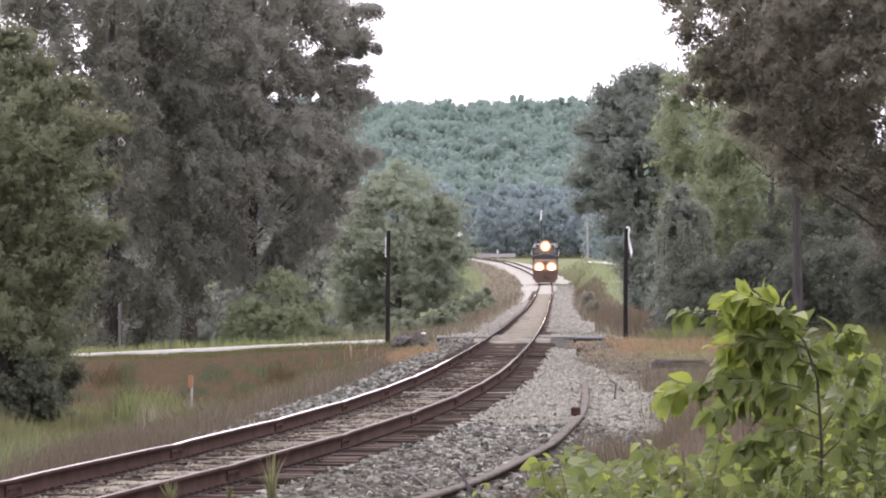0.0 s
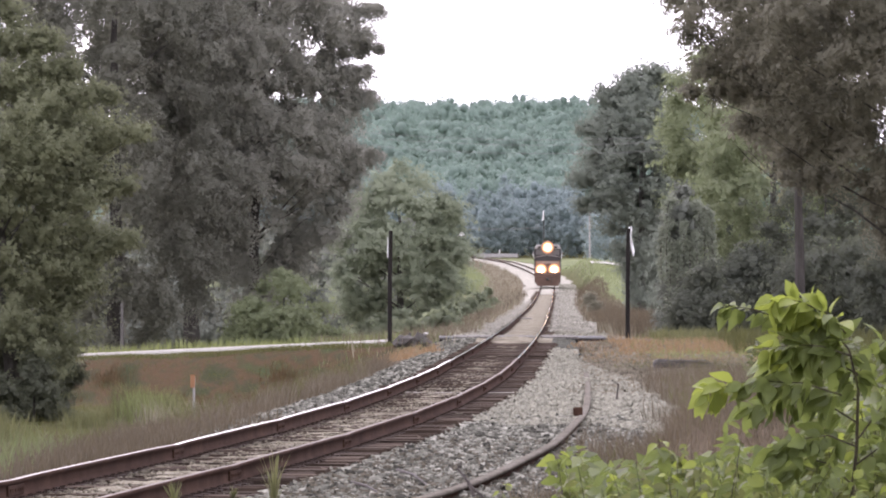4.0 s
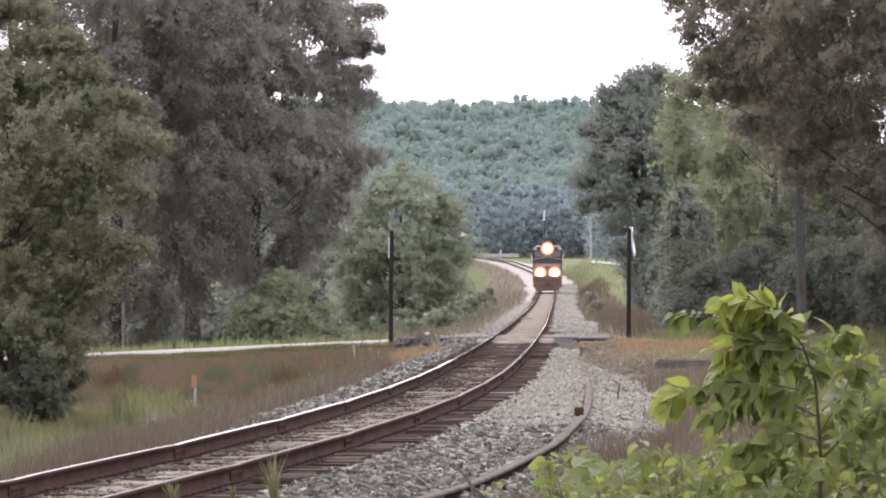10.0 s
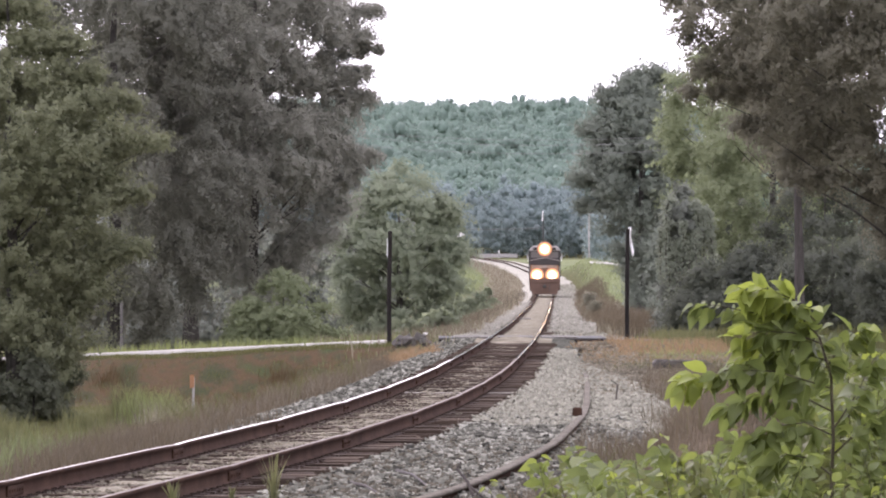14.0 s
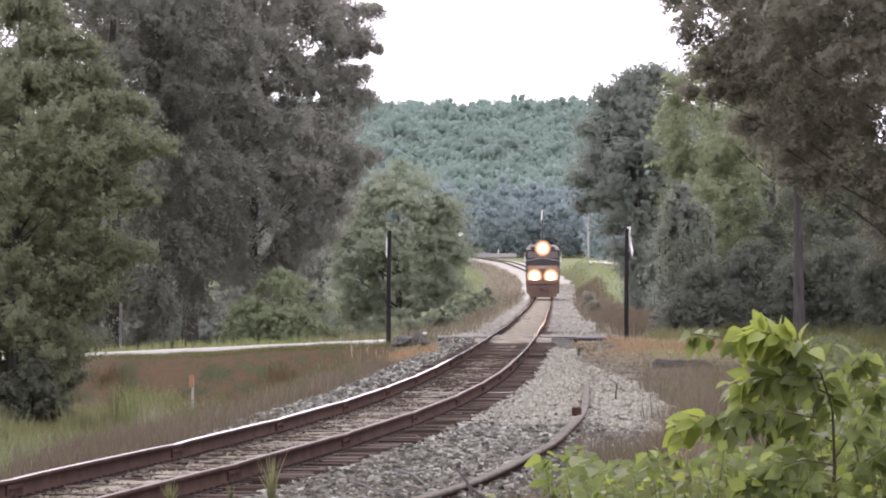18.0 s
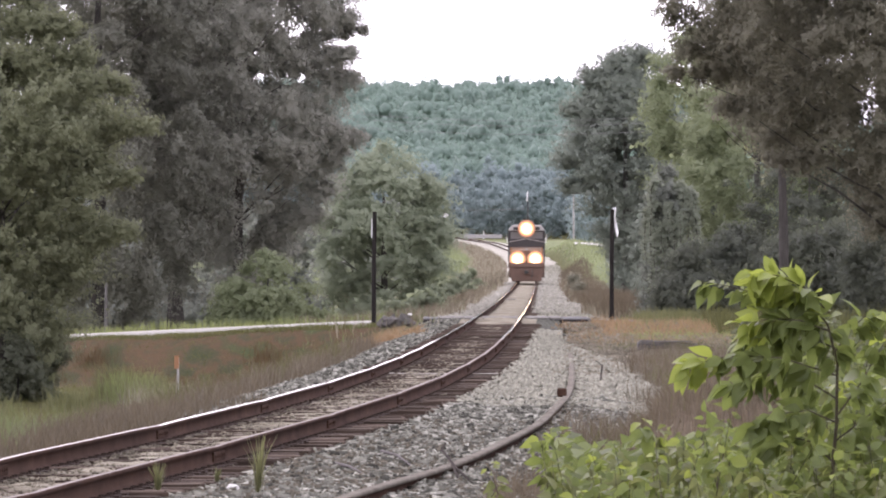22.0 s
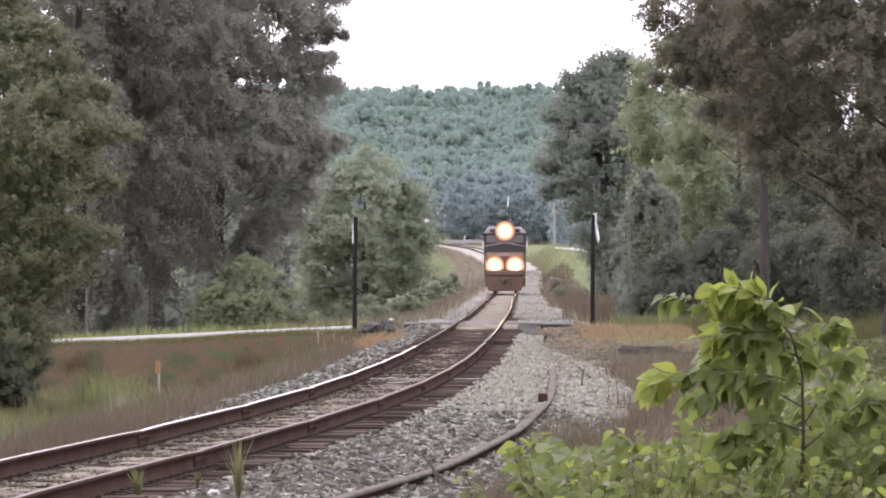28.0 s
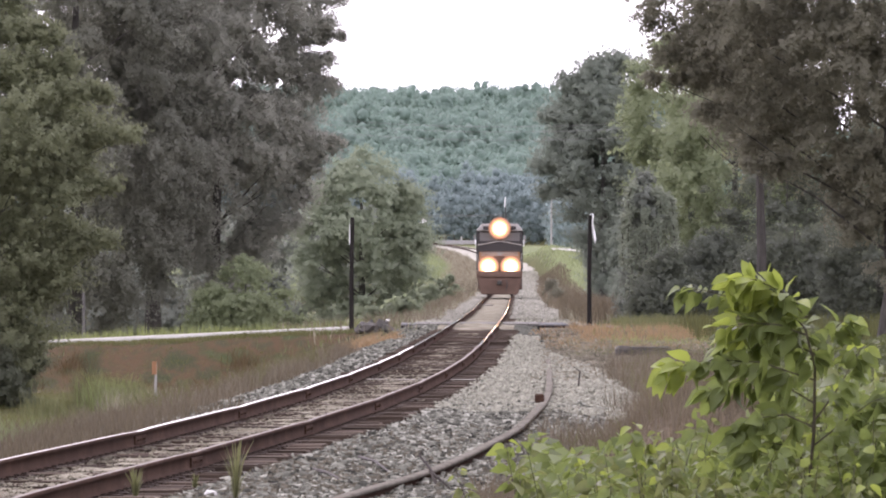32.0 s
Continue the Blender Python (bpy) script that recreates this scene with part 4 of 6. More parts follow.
vine_tree = tree("vine_covered_tree", (9.15, 227, -1.0), [(0.2, 1.3), (2, 1.2), (4, 0.95), (5.4, 0.7), (6.2, 0.25)], 0.14, M_LEAF_BACK,
     "small tree smothered in climbing vine", seed=34, clumps=70, clump_r=0.5, subs=26, sub_r=0.09, leaves=20, leaf=(0.095, 0.06), limbs=5)
vine_rng = np.random.default_rng(77)
for k in range(12):
    a = -math.pi * (0.15 + 0.7 * (k + 0.5) / 12)
    z0 = 3.2 + 2.6 * vine_rng.random()
    r0 = float(profile_at([(2, 1.2), (4, 0.95), (5.4, 0.7), (6.2, 0.25)], z0))
    u = np.linspace(0, 1, 26)
    rr = r0 * 0.8 + (0.45 + 0.25 * vine_rng.random()) * np.sin(u * 1.9)
    zz = z0 + 0.55 * np.sin(u * 2.6) - 1.9 * u ** 2.2
    line_p = np.stack([rr * math.cos(a), rr * math.sin(a), zz], 1)
    strand = part("vine_strand", tube(bmesh.new(), [Vector(p) for p in line_p[::5]], 0.02, 5), M_BARK, vine_tree)
    pp = np.repeat(line_p, 26, 0) + vine_rng.normal(size=(26 * 26, 3)) * 0.09
    fv, ff = leaf_quads(vine_rng, pp, 0.10, 0.07, 0.3, np.tile((0.0, -0.6, 0.7), (len(pp), 1)), 0.4)
    part("vine_leaves", grid_mesh("vine_leaves", fv, ff), M_VINE, strand, "hanging pale vine leaves")
tree("broadleaf_tree", (11.9, 200, -0.6), [(6.4, 1.6), (8, 2.6), (9.5, 3.2), (12, 3.0), (14, 0.6)], 0.21, M_LEAF_DARK,
     "tall tree with a bare straight trunk", seed=35, clumps=110, clump_r=0.9, subs=26, sub_r=0.12, leaves=20, leaf=(0.095, 0.058), near=(40, 12.0))
tree("broadleaf_tree", (12.3, 150, -0.4), [(2.4, 0.8), (3.2, 1.6), (4.6, 3.0), (6.0, 4.2), (7.2, 5.2), (8.4, 6.2), (10, 6.6), (12, 5.5), (15, 1.0)], 0.4, M_LEAF_DARK,
     "big dark shade tree overhanging the clearing", seed=36, clumps=580, clump_r=0.85, subs=30, sub_r=0.10, leaves=28, leaf=(0.075, 0.046), limbs=5, fill=0.2, sag=0.35, near=(13.2, 9.8),
     boughs=[(-6.3, -0.6, 8.5, 0.35), (-5.8, -0.8, 7.6, 0.35), (-6.6, -0.4, 9.3, 0.3), (-4.6, -1.0, 6.2, 0.35), (-3.6, -1.2, 4.9, 0.3), (-6.0, -0.2, 7.0, 0.22)])
tree("broadleaf_tree", (18.2, 188, -0.6), [(4.0, 2.0), (6, 4.2), (9, 5.2), (13, 5.0), (16, 3.4), (18, 0.8)], 0.34, M_LEAF_DARK,
     "dark leafy tree at the edge of the clearing", seed=37, clumps=220, clump_r=1.0, subs=26, sub_r=0.13, leaves=22, leaf=(0.10, 0.06), fill=0.1, near=(16.4, 11.6))
for k, (x, y, r, h) in enumerate(((12.6, 318, 1.9, 6.5), (14.8, 312, 2.0, 8.0), (11.9, 300, 1.2, 4.0), (11.3, 336, 1.0, 6.5), (17, 420, 3.0, 7.0), (21, 430, 3.2, 8.0))):
    tree("broadleaf_tree", (x, y, float(ground_z(x, y))), [(0.1, r * 0.9), (h * 0.4, r), (h * 0.8, r * 0.8), (h, 0.3)], 0.14, M_LEAF_DUSK,
         "dark tree filling the wood's edge", seed=120 + k, clumps=80, clump_r=0.85, subs=22, sub_r=0.13, leaves=18, leaf=(0.125, 0.075), limbs=5, group="dark edge trees", fill=0.1)
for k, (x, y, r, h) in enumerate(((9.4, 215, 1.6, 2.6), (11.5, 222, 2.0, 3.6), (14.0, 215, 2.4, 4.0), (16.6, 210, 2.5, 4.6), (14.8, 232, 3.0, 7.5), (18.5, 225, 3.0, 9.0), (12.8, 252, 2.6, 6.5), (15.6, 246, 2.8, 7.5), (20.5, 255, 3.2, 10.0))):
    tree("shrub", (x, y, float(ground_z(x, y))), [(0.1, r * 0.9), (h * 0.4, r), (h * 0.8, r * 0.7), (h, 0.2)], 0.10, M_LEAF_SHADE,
         "understory shrub at the wood's edge, leaves darkened for shade", "shrub", seed=40 + k, clumps=80, clump_r=0.9, subs=24, sub_r=0.12, leaves=18, leaf=(0.10, 0.062), limbs=4, group="understory")

# scrub along the railway bank past the crossing
for k, (x, y, r, h) in enumerate(((0.2, 300, 0.9, 1.1), (-0.6, 330, 1.2, 1.7), (1.4, 360, 1.0, 1.5), (2.4, 400, 1.1, 1.6), (0.6, 410, 1.5, 2.0), (3.2, 455, 1.1, 1.7), (-1.0, 285, 1.0, 1.2), (1.2, 470, 1.6, 2.0), (-1.4, 245, 0.9, 1.0), (-0.2, 262, 1.0, 1.1), (-1.9, 265, 1.3, 1.4), (-2.4, 300, 1.5, 1.8), (0.4, 345, 1.2, 1.3), (0.4, 385, 1.3, 1.5))):
    tree("bush", (x, y, float(ground_z(x, y))), [(0.1, r * 0.9), (h * 0.5, r), (h, 0.2)], 0.05, M_LEAF_BUSH,
         "low dark green bush on the railway bank", "bush", seed=60 + k, clumps=24, clump_r=0.4, subs=14, sub_r=0.13, leaves=12, leaf=(0.20, 0.13), limbs=3, group="bank bushes")


for k, (x, y, r, h) in enumerate(((8.5, 336, 0.6, 1.1), (9.4, 385, 0.7, 1.2))):
    tree("bush", (x, y, float(ground_z(x, y))), [(0.1, r * 0.7), (h * 0.5, r), (h, 0.3)], 0.05, M_LEAF_DARK,
         "dark twiggy bush on the railway bank", "bush", seed=90 + k, clumps=22, clump_r=0.4, subs=14, sub_r=0.15, leaves=9, leaf=(0.16, 0.06), limbs=7, group="bank bushes")

# ---------------------------------------------------------------- build: far woods
def lump_shape():
    """Points and triangles of a ball of 12 points, the start of each leafy lump."""
    bm = bmesh.new()
    bmesh.ops.create_icosphere(bm, subdivisions=1, radius=1.0)
    v, f = np.array([p.co[:] for p in bm.verts]), np.array([[p.index for p in q.verts] for q in bm.faces])
    bm.free()
    return v, f


def woods(name, n, x0, x1, y0, y1, r, h, lumps, sprays, material, label, seed, spray=0.29, grain=0.38, uneven=0.13):
    """Far forest, fanning out with distance: each crown is a heap of uneven lumps of foliage, roughened with leaf sprays."""
    rng = np.random.default_rng(seed)
    y = rng.uniform(y0, y1, n)
    x = rng.uniform(x0, x1, n) * y
    rr, hh = r * rng.uniform(0.7, 1.15, n), h * rng.uniform(1 - uneven, 1 + uneven, n)
    foot = np.stack([x, y, ground_z(x, y)], -1)
    d = rng.normal(size=(n, lumps, 3))
    d /= np.linalg.norm(d, axis=2)[:, :, None]
    d *= rng.uniform(0.4, 0.85, (n, lumps, 1))
    d[:, 0] = (0, 0, 0.55)
    centre = d * rr[:, None, None]
    centre[:, :, 2] = (0.5 + 0.42 * d[:, :, 2] / 0.75) * hh[:, None]
    size = rr[:, None] * rng.uniform(0.7, 1.3, (n, lumps)) * grain
    ball, tri = lump_shape()
    core = ball[None, None] * (1 + 0.16 * rng.normal(size=(n, lumps, len(ball), 1)))
    core = foot[:, None, None, :] + centre[:, :, None, :] + core * size[:, :, None, None] * np.array([0.55, 0.55, 0.65])
    v = core.reshape(-1, 3)
    f = (np.arange(n * lumps)[:, None, None] * len(ball) + tri).reshape(-1, 3)
    q = rng.normal(size=(n, lumps, sprays, 3))
    q /= np.linalg.norm(q, axis=3)[:, :, :, None]
    p = foot[:, None, None, :] + centre[:, :, None, :] + q * size[:, :, None, None] * rng.uniform(0.55, 1.3, (n, lumps, sprays, 1)) * np.array([1, 1, 1.25])
    q[:, :, :, 2] += 0.25
    v2, f2 = leaf_quads(rng, p.reshape(-1, 3), r * spray, r * spray * 0.8, 0.0, q.reshape(-1, 3), 0.8)
    me = grid_mesh(name, np.concatenate([v, v2]), np.concatenate([f, f2 + len(v)]))
    me.polygons.foreach_set("use_smooth", np.arange(len(f) + len(f2)) < len(f))
    return tagged(solid(name, me, material), label, "forest", kind="stuff")


woods("far_woods", 1500, -0.032, 0.040, 1180, 2060, 5.2, 13.8, 6, 36, M_HILL, "forest covering the far hill, leaf colour hazed blue-green", 71, 0.105, 0.46, 0.24)
woods("far_woods", 800, -0.6, -0.032, 1180, 2060, 7.0, 13.0, 3, 8, M_HILL, "forest covering the far hill, leaf colour hazed blue-green", 72)
woods("far_woods", 800, 0.040, 0.6, 1180, 2060, 7.0, 13.0, 3, 8, M_HILL, "forest covering the far hill, leaf colour hazed blue-green", 76)
woods("far_woods", 420, -0.04, 0.05, 1118, 1215, 3.4, 12.5, 8, 34, M_FARPINE, "dark wood at the hill's foot, leaf colour hazed blue", 73, 0.12, 0.40, 0.3)
woods("far_woods", 80, 0.0245, 0.06, 880, 1040, 2.8, 9.0, 13, 36, M_FARPINE, "dark wood at the hill's foot, leaf colour hazed blue", 74, 0.14, 0.34)
woods("far_woods", 140, -0.09, -0.006, 640, 1000, 2.8, 7.0, 10, 24, M_LEAF_BACK, "haze-tinted trees beyond the field", 75)

# ---------------------------------------------------------------- build: poles and cables
utility_pole((20.6, 850, float(ground_z(20.6, 850))), 12.2 - float(ground_z(20.6, 850)), 0.9, "tall grey timber utility pole by the far road")
utility_pole((-11.6, 214, -0.7), 1.75, 0, "slim grey timber post behind the road")
far_pole = thing("utility_pole", pose(14.9, 900, float(ground_z(14.9, 900))), "slim dark timber pole with a white insulator", "utility pole")
fp_h = 12.2 - float(ground_z(14.9, 900))
part("pole", tube(bmesh.new(), [(0, 0, -0.5), (0, 0, fp_h)], [0.10, 0.07], 8), M_RUBBLE, far_pole)
part("insulator", tube(bmesh.new(), [(-0.12, 0, fp_h - 1.2), (-0.05, 0, fp_h + 0.3)], [0.12, 0.10], 8), M_WHITE, far_pole, "white insulator stack")
guard = thing("guard_rail", pose(9.8, 1113, float(ground_z(9.8, 1113))), "pale steel guard rail beside the far track", "guard rail")
part("beam", boxed(-4.5, 3.8, -0.05, 0.05, 0.12, 0.84, bevel=0.02), M_POLE_PALE, guard)
for k in range(6):
    part("post", boxed(-4.3 + 1.6 * k, -4.15 + 1.6 * k, 0.05, 0.2, -0.3, 0.9), M_POLE, guard)
tagged(solid("marker_post", boxed(-0.10, 0.10, -0.08, 0.08, -0.3, 1.5, bevel=0.03), M_WHITE, m=pose(10.2, 1116, float(ground_z(10.2, 1116)))), "white marker post beside the far track", "post")
tagged(solid("marker_post", boxed(-0.07, 0.07, -0.06, 0.06, -0.3, 1.6, bevel=0.02), M_POLE_PALE, m=pose(7.1, 1117, float(ground_z(7.1, 1117)))), "slim pale marker post beside the far track", "post")
far_road = thing("far_road", pose(0, 0, 0), "pale road beyond the green slope", "road", kind="structure")
fr_x = np.linspace(17.6, 60, 20)
fr_gx, fr_gy = np.meshgrid(fr_x, np.array([716.0, 726.0]))
fr_i = np.arange(40).reshape(2, 20)
part("road_slab", grid_mesh("road_slab", np.stack([fr_gx, fr_gy, ground_z(fr_gx, 716 + 0 * fr_gy) + 0.30 + 0.3 * (fr_gy > 720)], -1).reshape(-1, 3), np.stack([fr_i[:-1, :-1], fr_i[:-1, 1:], fr_i[1:, 1:], fr_i[1:, :-1]], -1).reshape(-1, 4)), M_ROAD, far_road)
for dz in (0.0, 0.28, -0.45):
    cable("cable", (-9.5, 345, 10.7 + dz), (16, 300, 9.2 + dz), 0.75, "thin pale overhead cable running into the trees", 0.0095)
cable("cable", (-20, 905, 11.8), (14.9, 900, 9.9), 0.9, "thin grey overhead cable to the far pole", 0.04)
cable("cable", (-16, 190, 11.6), (6, 150, 9.5), 0.2, "thin grey overhead cable high over the clearing", 0.012)

# ---------------------------------------------------------------- build: grass and weeds
blades("bank_weeds", 28000, along(48, 164, -5.6, -2.8, 1.3), 0.42, 0.010, M_GRASS_PLUM, "grey-brown seeding weeds along the ballast", 81, 0.6)
blades("bank_weeds", 12000, along(48, 160, -5.8, -2.8, 1.3), 0.44, 0.010, M_GRASS_DRY, "pale dry stalks among the bank weeds", 113, 0.7)
blades("bank_weeds", 14000, along(46, 86, -3.2, -1.35, 1.2), 0.34, 0.010, M_GRASS_PLUM, "grey-brown seeding weeds along the ballast", 96, 0.6)
blades("bank_weeds", 24000, along(48, 150, -7.0, -3.4, 1.3), 0.5, 0.012, M_GRASS_FIELD, "yellow-green weeds among the brown ones", 97, 0.6)
blades("bank_weeds", 7000, patch_at(-7.4, -4.7, 64, 92), 0.5, 0.013, M_GRASS_LUSH, "bright green weeds at the foot of the bank", 110, 0.6)
blades("field_grass", 40000, patch_at(-17, -4.5, 95, 182), 0.16, 0.016, M_GRASS_FIELD, "short yellow-green grass in the sunken field", 82, 0.6)
blades("tall_weeds", 2600, patches([(-8.0, 160), (-8.7, 166), (-7.4, 158), (-9.3, 155), (-6.6, 150), (-10.3, 140)], 0.30), 0.85, 0.018, M_GRASS_GREEN, "taller light green weeds in the field", 83, 0.5)
blades("tall_weeds", 900, patches([(-8.0, 160), (-7.4, 158), (-8.3, 163)], 0.30), 0.95, 0.018, M_GRASS_VERGE, "taller light green weeds in the field", 122, 0.5)
blades("tall_weeds", 700, patches([(-6.7, 158), (-7.0, 150)], 0.30), 0.7, 0.016, M_GRASS_STRAW, "straw-coloured stalks in the field", 123, 0.5)
blades("tall_weeds", 900, patches([(-6.3, 74), (-6.0, 70)], 0.22), 0.55, 0.012, M_GRASS_VERGE, "bright green weeds at the foot of the bank", 124, 0.6)
blades("road_bank_grass", 7000, patches([(-14, 193), (-11.5, 190), (-9, 195), (-6.5, 192), (-4.2, 196), (-2.4, 193), (-12.5, 196), (-7.8, 188), (-5, 189)], 1.4), 0.10, 0.022, M_GRASS_FIELD, "green grass on the road bank", 98, 0.8)
blades("bank_tufts", 2600, patches([(-4.5, 186), (-6.1, 184.5), (-3.4, 188), (-9.6, 185.5), (-12.2, 187), (-7.6, 183), (-5.2, 191), (-10.8, 192)], 0.32), 0.5, 0.016, M_GRASS_RUST, "dark dead weed tufts on the road bank", 112, 0.7)
blades("road_bank_grass", 14000, patch_at(-16, -1.0, 195.5, 199.2), 0.14, 0.018, M_GRASS_FIELD, "green fringe of grass along the road", 85)
blades("road_verge_grass", 12000, patch_at(-20, -1.5, 207.5, 217), 0.42, 0.022, M_GRASS_VERGE, "green verge grass behind the road", 86)
blades("railway_bank_grass", 9000, along(208, 420, -7.0, -2.3, 1.4), 0.6, 0.020, M_GRASS_PLUM, "tall brown weeds on the railway bank", 125, 0.4)
blades("railway_bank_grass", 9000, along(208, 480, -7.0, -2.2, 1.4), 0.55, 0.020, M_GRASS_DRY, "tall dry grass on the railway bank", 126, 0.5)
blades("railway_bank_grass", 9000, along(208, 560, -7.0, -2.0, 1.4), 0.5, 0.020, M_GRASS_STRAW, "tall dry grass on the railway bank", 87, 0.5)
blades("railway_bank_grass", 16000, along(208, 520, -8.0, -2.6, 1.4), 0.45, 0.024, M_GRASS_LUSH, "green weeds on the railway bank", 99, 0.5)
blades("railway_bank_grass", 16000, along(232, 520, 3.4, 6.2, 1.3), 0.5, 0.020, M_GRASS_STRAW, "tall dry grass on the railway bank", 88, 0.5)
blades("railway_bank_grass", 10000, along(226, 345, 3.5, 5.8), 0.85, 0.022, M_GRASS_PLUM, "tall brown weeds on the railway bank", 101, 0.4)
blades("railway_bank_grass", 5000, along(290, 470, 3.0, 4.8, 0.8), 0.8, 0.03, M_GRASS_PLUM, "tall brown weeds on the railway bank", 106, 0.4)
blades("verge_grass", 9000, along(207, 224, 4.9, 9.5), 0.42, 0.02, M_GRASS_GREEN, "olive grass behind the crossing", 107, 0.6)
blades("verge_grass", 6000, along(150, 215, 2.6, 9.5), 0.14, 0.018, M_GRASS_GREEN, "thin green grass among the tan", 102, 0.8)
blades("verge_grass", 1500, patch_at(6.0, 12.0, 172, 198), 0.26, 0.02, M_GRASS_VERGE, "yellow-green grass before the crossing", 118, 0.6)
blades("tan_verge_grass", 7000, along(160, 215, 2.3, 9.0), 0.16, 0.018, M_GRASS_TAN, "short tan grass by the crossing", 89, 0.8)
blades("tan_verge_grass", 5000, patch_at(5.4, 13.0, 186, 199), 0.28, 0.018, M_GRASS_TAN, "tan straw grass along the crossing", 121, 0.7)
blades("tan_verge_grass", 2600, along(174, 193, -4.2, -2.2), 0.22, 0.018, M_GRASS_TAN, "short tan grass by the crossing", 90, 0.8)
blades("verge_grass", 15000, along(196, 225, 4.6, 12.0), 0.30, 0.02, M_GRASS_GREEN, "green grass beside the crossing", 91)
blades("brown_weeds", 13000, along(64, 140, 4.0, 8.0, 1.2), 0.46, 0.010, M_GRASS_PLUM, "dead brown weeds beyond the loose rail", 92, 0.6)
blades("brown_weeds", 6000, along(66, 140, 4.2, 8.0, 1.2), 0.5, 0.010, M_GRASS_DRY, "pale dry stalks among the brown weeds", 109, 0.6)
blades("brown_weeds", 9000, along(62, 150, 4.4, 9.0, 1.2), 0.40, 0.012, M_GRASS_FIELD, "green weeds among the brown ones", 100, 0.6)
blades("brown_weeds", 9000, along(49, 63, 4.3, 7.0), 0.36, 0.008, M_GRASS_PLUM, "dead brown weeds in front of the mound", 117, 0.6)
blades("brown_weeds", 8000, along(62, 90, 4.5, 6.4), 0.42, 0.009, M_GRASS_PLUM, "dead brown weeds on the side of the mound", 114, 0.6)
blades("brown_weeds", 3000, along(62, 90, 4.5, 6.4), 0.42, 0.009, M_GRASS_DRY, "pale dry stalks on the side of the mound", 115, 0.6)
blades("verge_grass", 7000, patch_at(9.0, 20, 184, 198.5), 0.75, 0.02, M_GRASS_FIELD, "tall rank grass before the road", 116, 0.5)
blades("lush_weeds", 12000, patch_at(3.7, 7.5, 52, 76), 0.5, 0.014, M_GRASS_LUSH, "lush green weeds on a low mound", 93, 0.6)
blades("lush_weeds", 4000, patch_at(3.45, 4.4, 55, 66), 0.75, 0.013, M_GRASS_LUSH, "lush green weeds on a low mound", 108, 0.5)
blades("railway_bank_grass", 7000, along(430, 640, 3.3, 6.0, 1.0), 0.6, 0.035, M_GRASS_PLUM, "tall brown weeds on the railway bank", 127, 0.5)
blades("railway_bank_grass", 2500, along(520, 1000, -7.0, -3.2, 1.0), 0.55, 0.06, M_GRASS_PLUM, "tall brown weeds on the far bank", 128, 0.5)
blades("railway_bank_grass", 9000, along(520, 1020, -7.6, -3.2, 1.0), 0.5, 0.06, M_GRASS_STRAW, "tall dry grass on the far bank", 129, 0.5)
blades("far_field_grass", 9000, along(600, 1000, -22, -7.5, 1.0), 0.6, 0.14, M_GRASS_HAZE, "far field grass, colour paled for haze", 103)
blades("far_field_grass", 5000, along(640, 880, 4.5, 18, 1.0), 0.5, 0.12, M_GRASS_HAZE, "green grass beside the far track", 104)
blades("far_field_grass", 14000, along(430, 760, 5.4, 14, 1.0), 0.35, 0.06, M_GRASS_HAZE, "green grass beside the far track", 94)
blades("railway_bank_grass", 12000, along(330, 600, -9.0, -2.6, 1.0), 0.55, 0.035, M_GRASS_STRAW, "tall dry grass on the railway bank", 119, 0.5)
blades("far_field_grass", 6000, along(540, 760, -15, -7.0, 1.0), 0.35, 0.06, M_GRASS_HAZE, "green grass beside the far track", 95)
blades("railway_bank_grass", 8000, along(290, 600, -6.5, -2.2, 1.0), 0.7, 0.03, M_GRASS_PLUM, "tall brown weeds on the railway bank", 111, 0.5)

# ---------------------------------------------------------------- build: small things on the ground


def lump(seed, r, squash=0.6, fine=2):
    rng = np.random.default_rng(seed)
    bm = bmesh.new()
    bmesh.ops.create_icosphere(bm, subdivisions=fine, radius=r)
    for v in bm.verts:
        v.co *= 1 + 0.42 * noise.noise(v.co / r * 1.4 + Vector((seed * 3.1, 0, 0)))
        v.co.z *= squash
        v.co += Vector(rng.normal(size=3) * r * (0.03 if fine == 2 else 0.12))
    return bm


tagged(solid("white_rock", lump(3, 0.062), M_ROCK, m=pose(-1.76, 53.4, -0.20)), "pale rock lying beside the rail", "rock")
rng_r = np.random.default_rng(8)
for k in range(18):
    x, y = -1.75 + 1.8 * rng_r.random(), 193.5 + 3.5 * rng_r.random()
    r = 0.13 + 0.15 * rng_r.random() ** 2
    tagged(solid("rubble", lump(100 + k, r, 0.6 + 0.6 * rng_r.random(), 1), M_RUBBLE, m=pose(x, y, float(ground_z(x, y)) + 0.08 + 0.12 * rng_r.random(), 25 * rng_r.normal(), 0, 360 * rng_r.random())),
           "broken dark rubble heaped by the sign post", "rubble", group="rubble heap")
tagged(solid("white_rock", lump(9, 0.08), M_ROCK, m=pose(-0.62, 193.2, 0.12)), "pale block on the rubble heap", "rock")
marker = thing("marker_stake", pose(-4.65, 110, float(ground_z(-4.65, 110))), "leaning marker stake with a faded orange top", "stake")
part("stake", tube(bmesh.new(), [(0, 0, -0.2), (0.02, 0, 1.36)], [0.026, 0.022], 6), M_POLE_PALE, marker)
part("flag", boxed(-0.05, 0.034, -0.05, -0.03, 1.16, 1.40), M_ORANGE, marker, "faded orange plate")
slab = thing("concrete_slab", pose(6.0, 150, float(ground_z(6.0, 150)) - 0.01, 0, 0, 2), "long dark weathered slab lying in the weeds", "slab")
slab_bm = boxed(-0.76, 0.78, -0.26, 0.26, -0.1, 0.26, bevel=0.09)
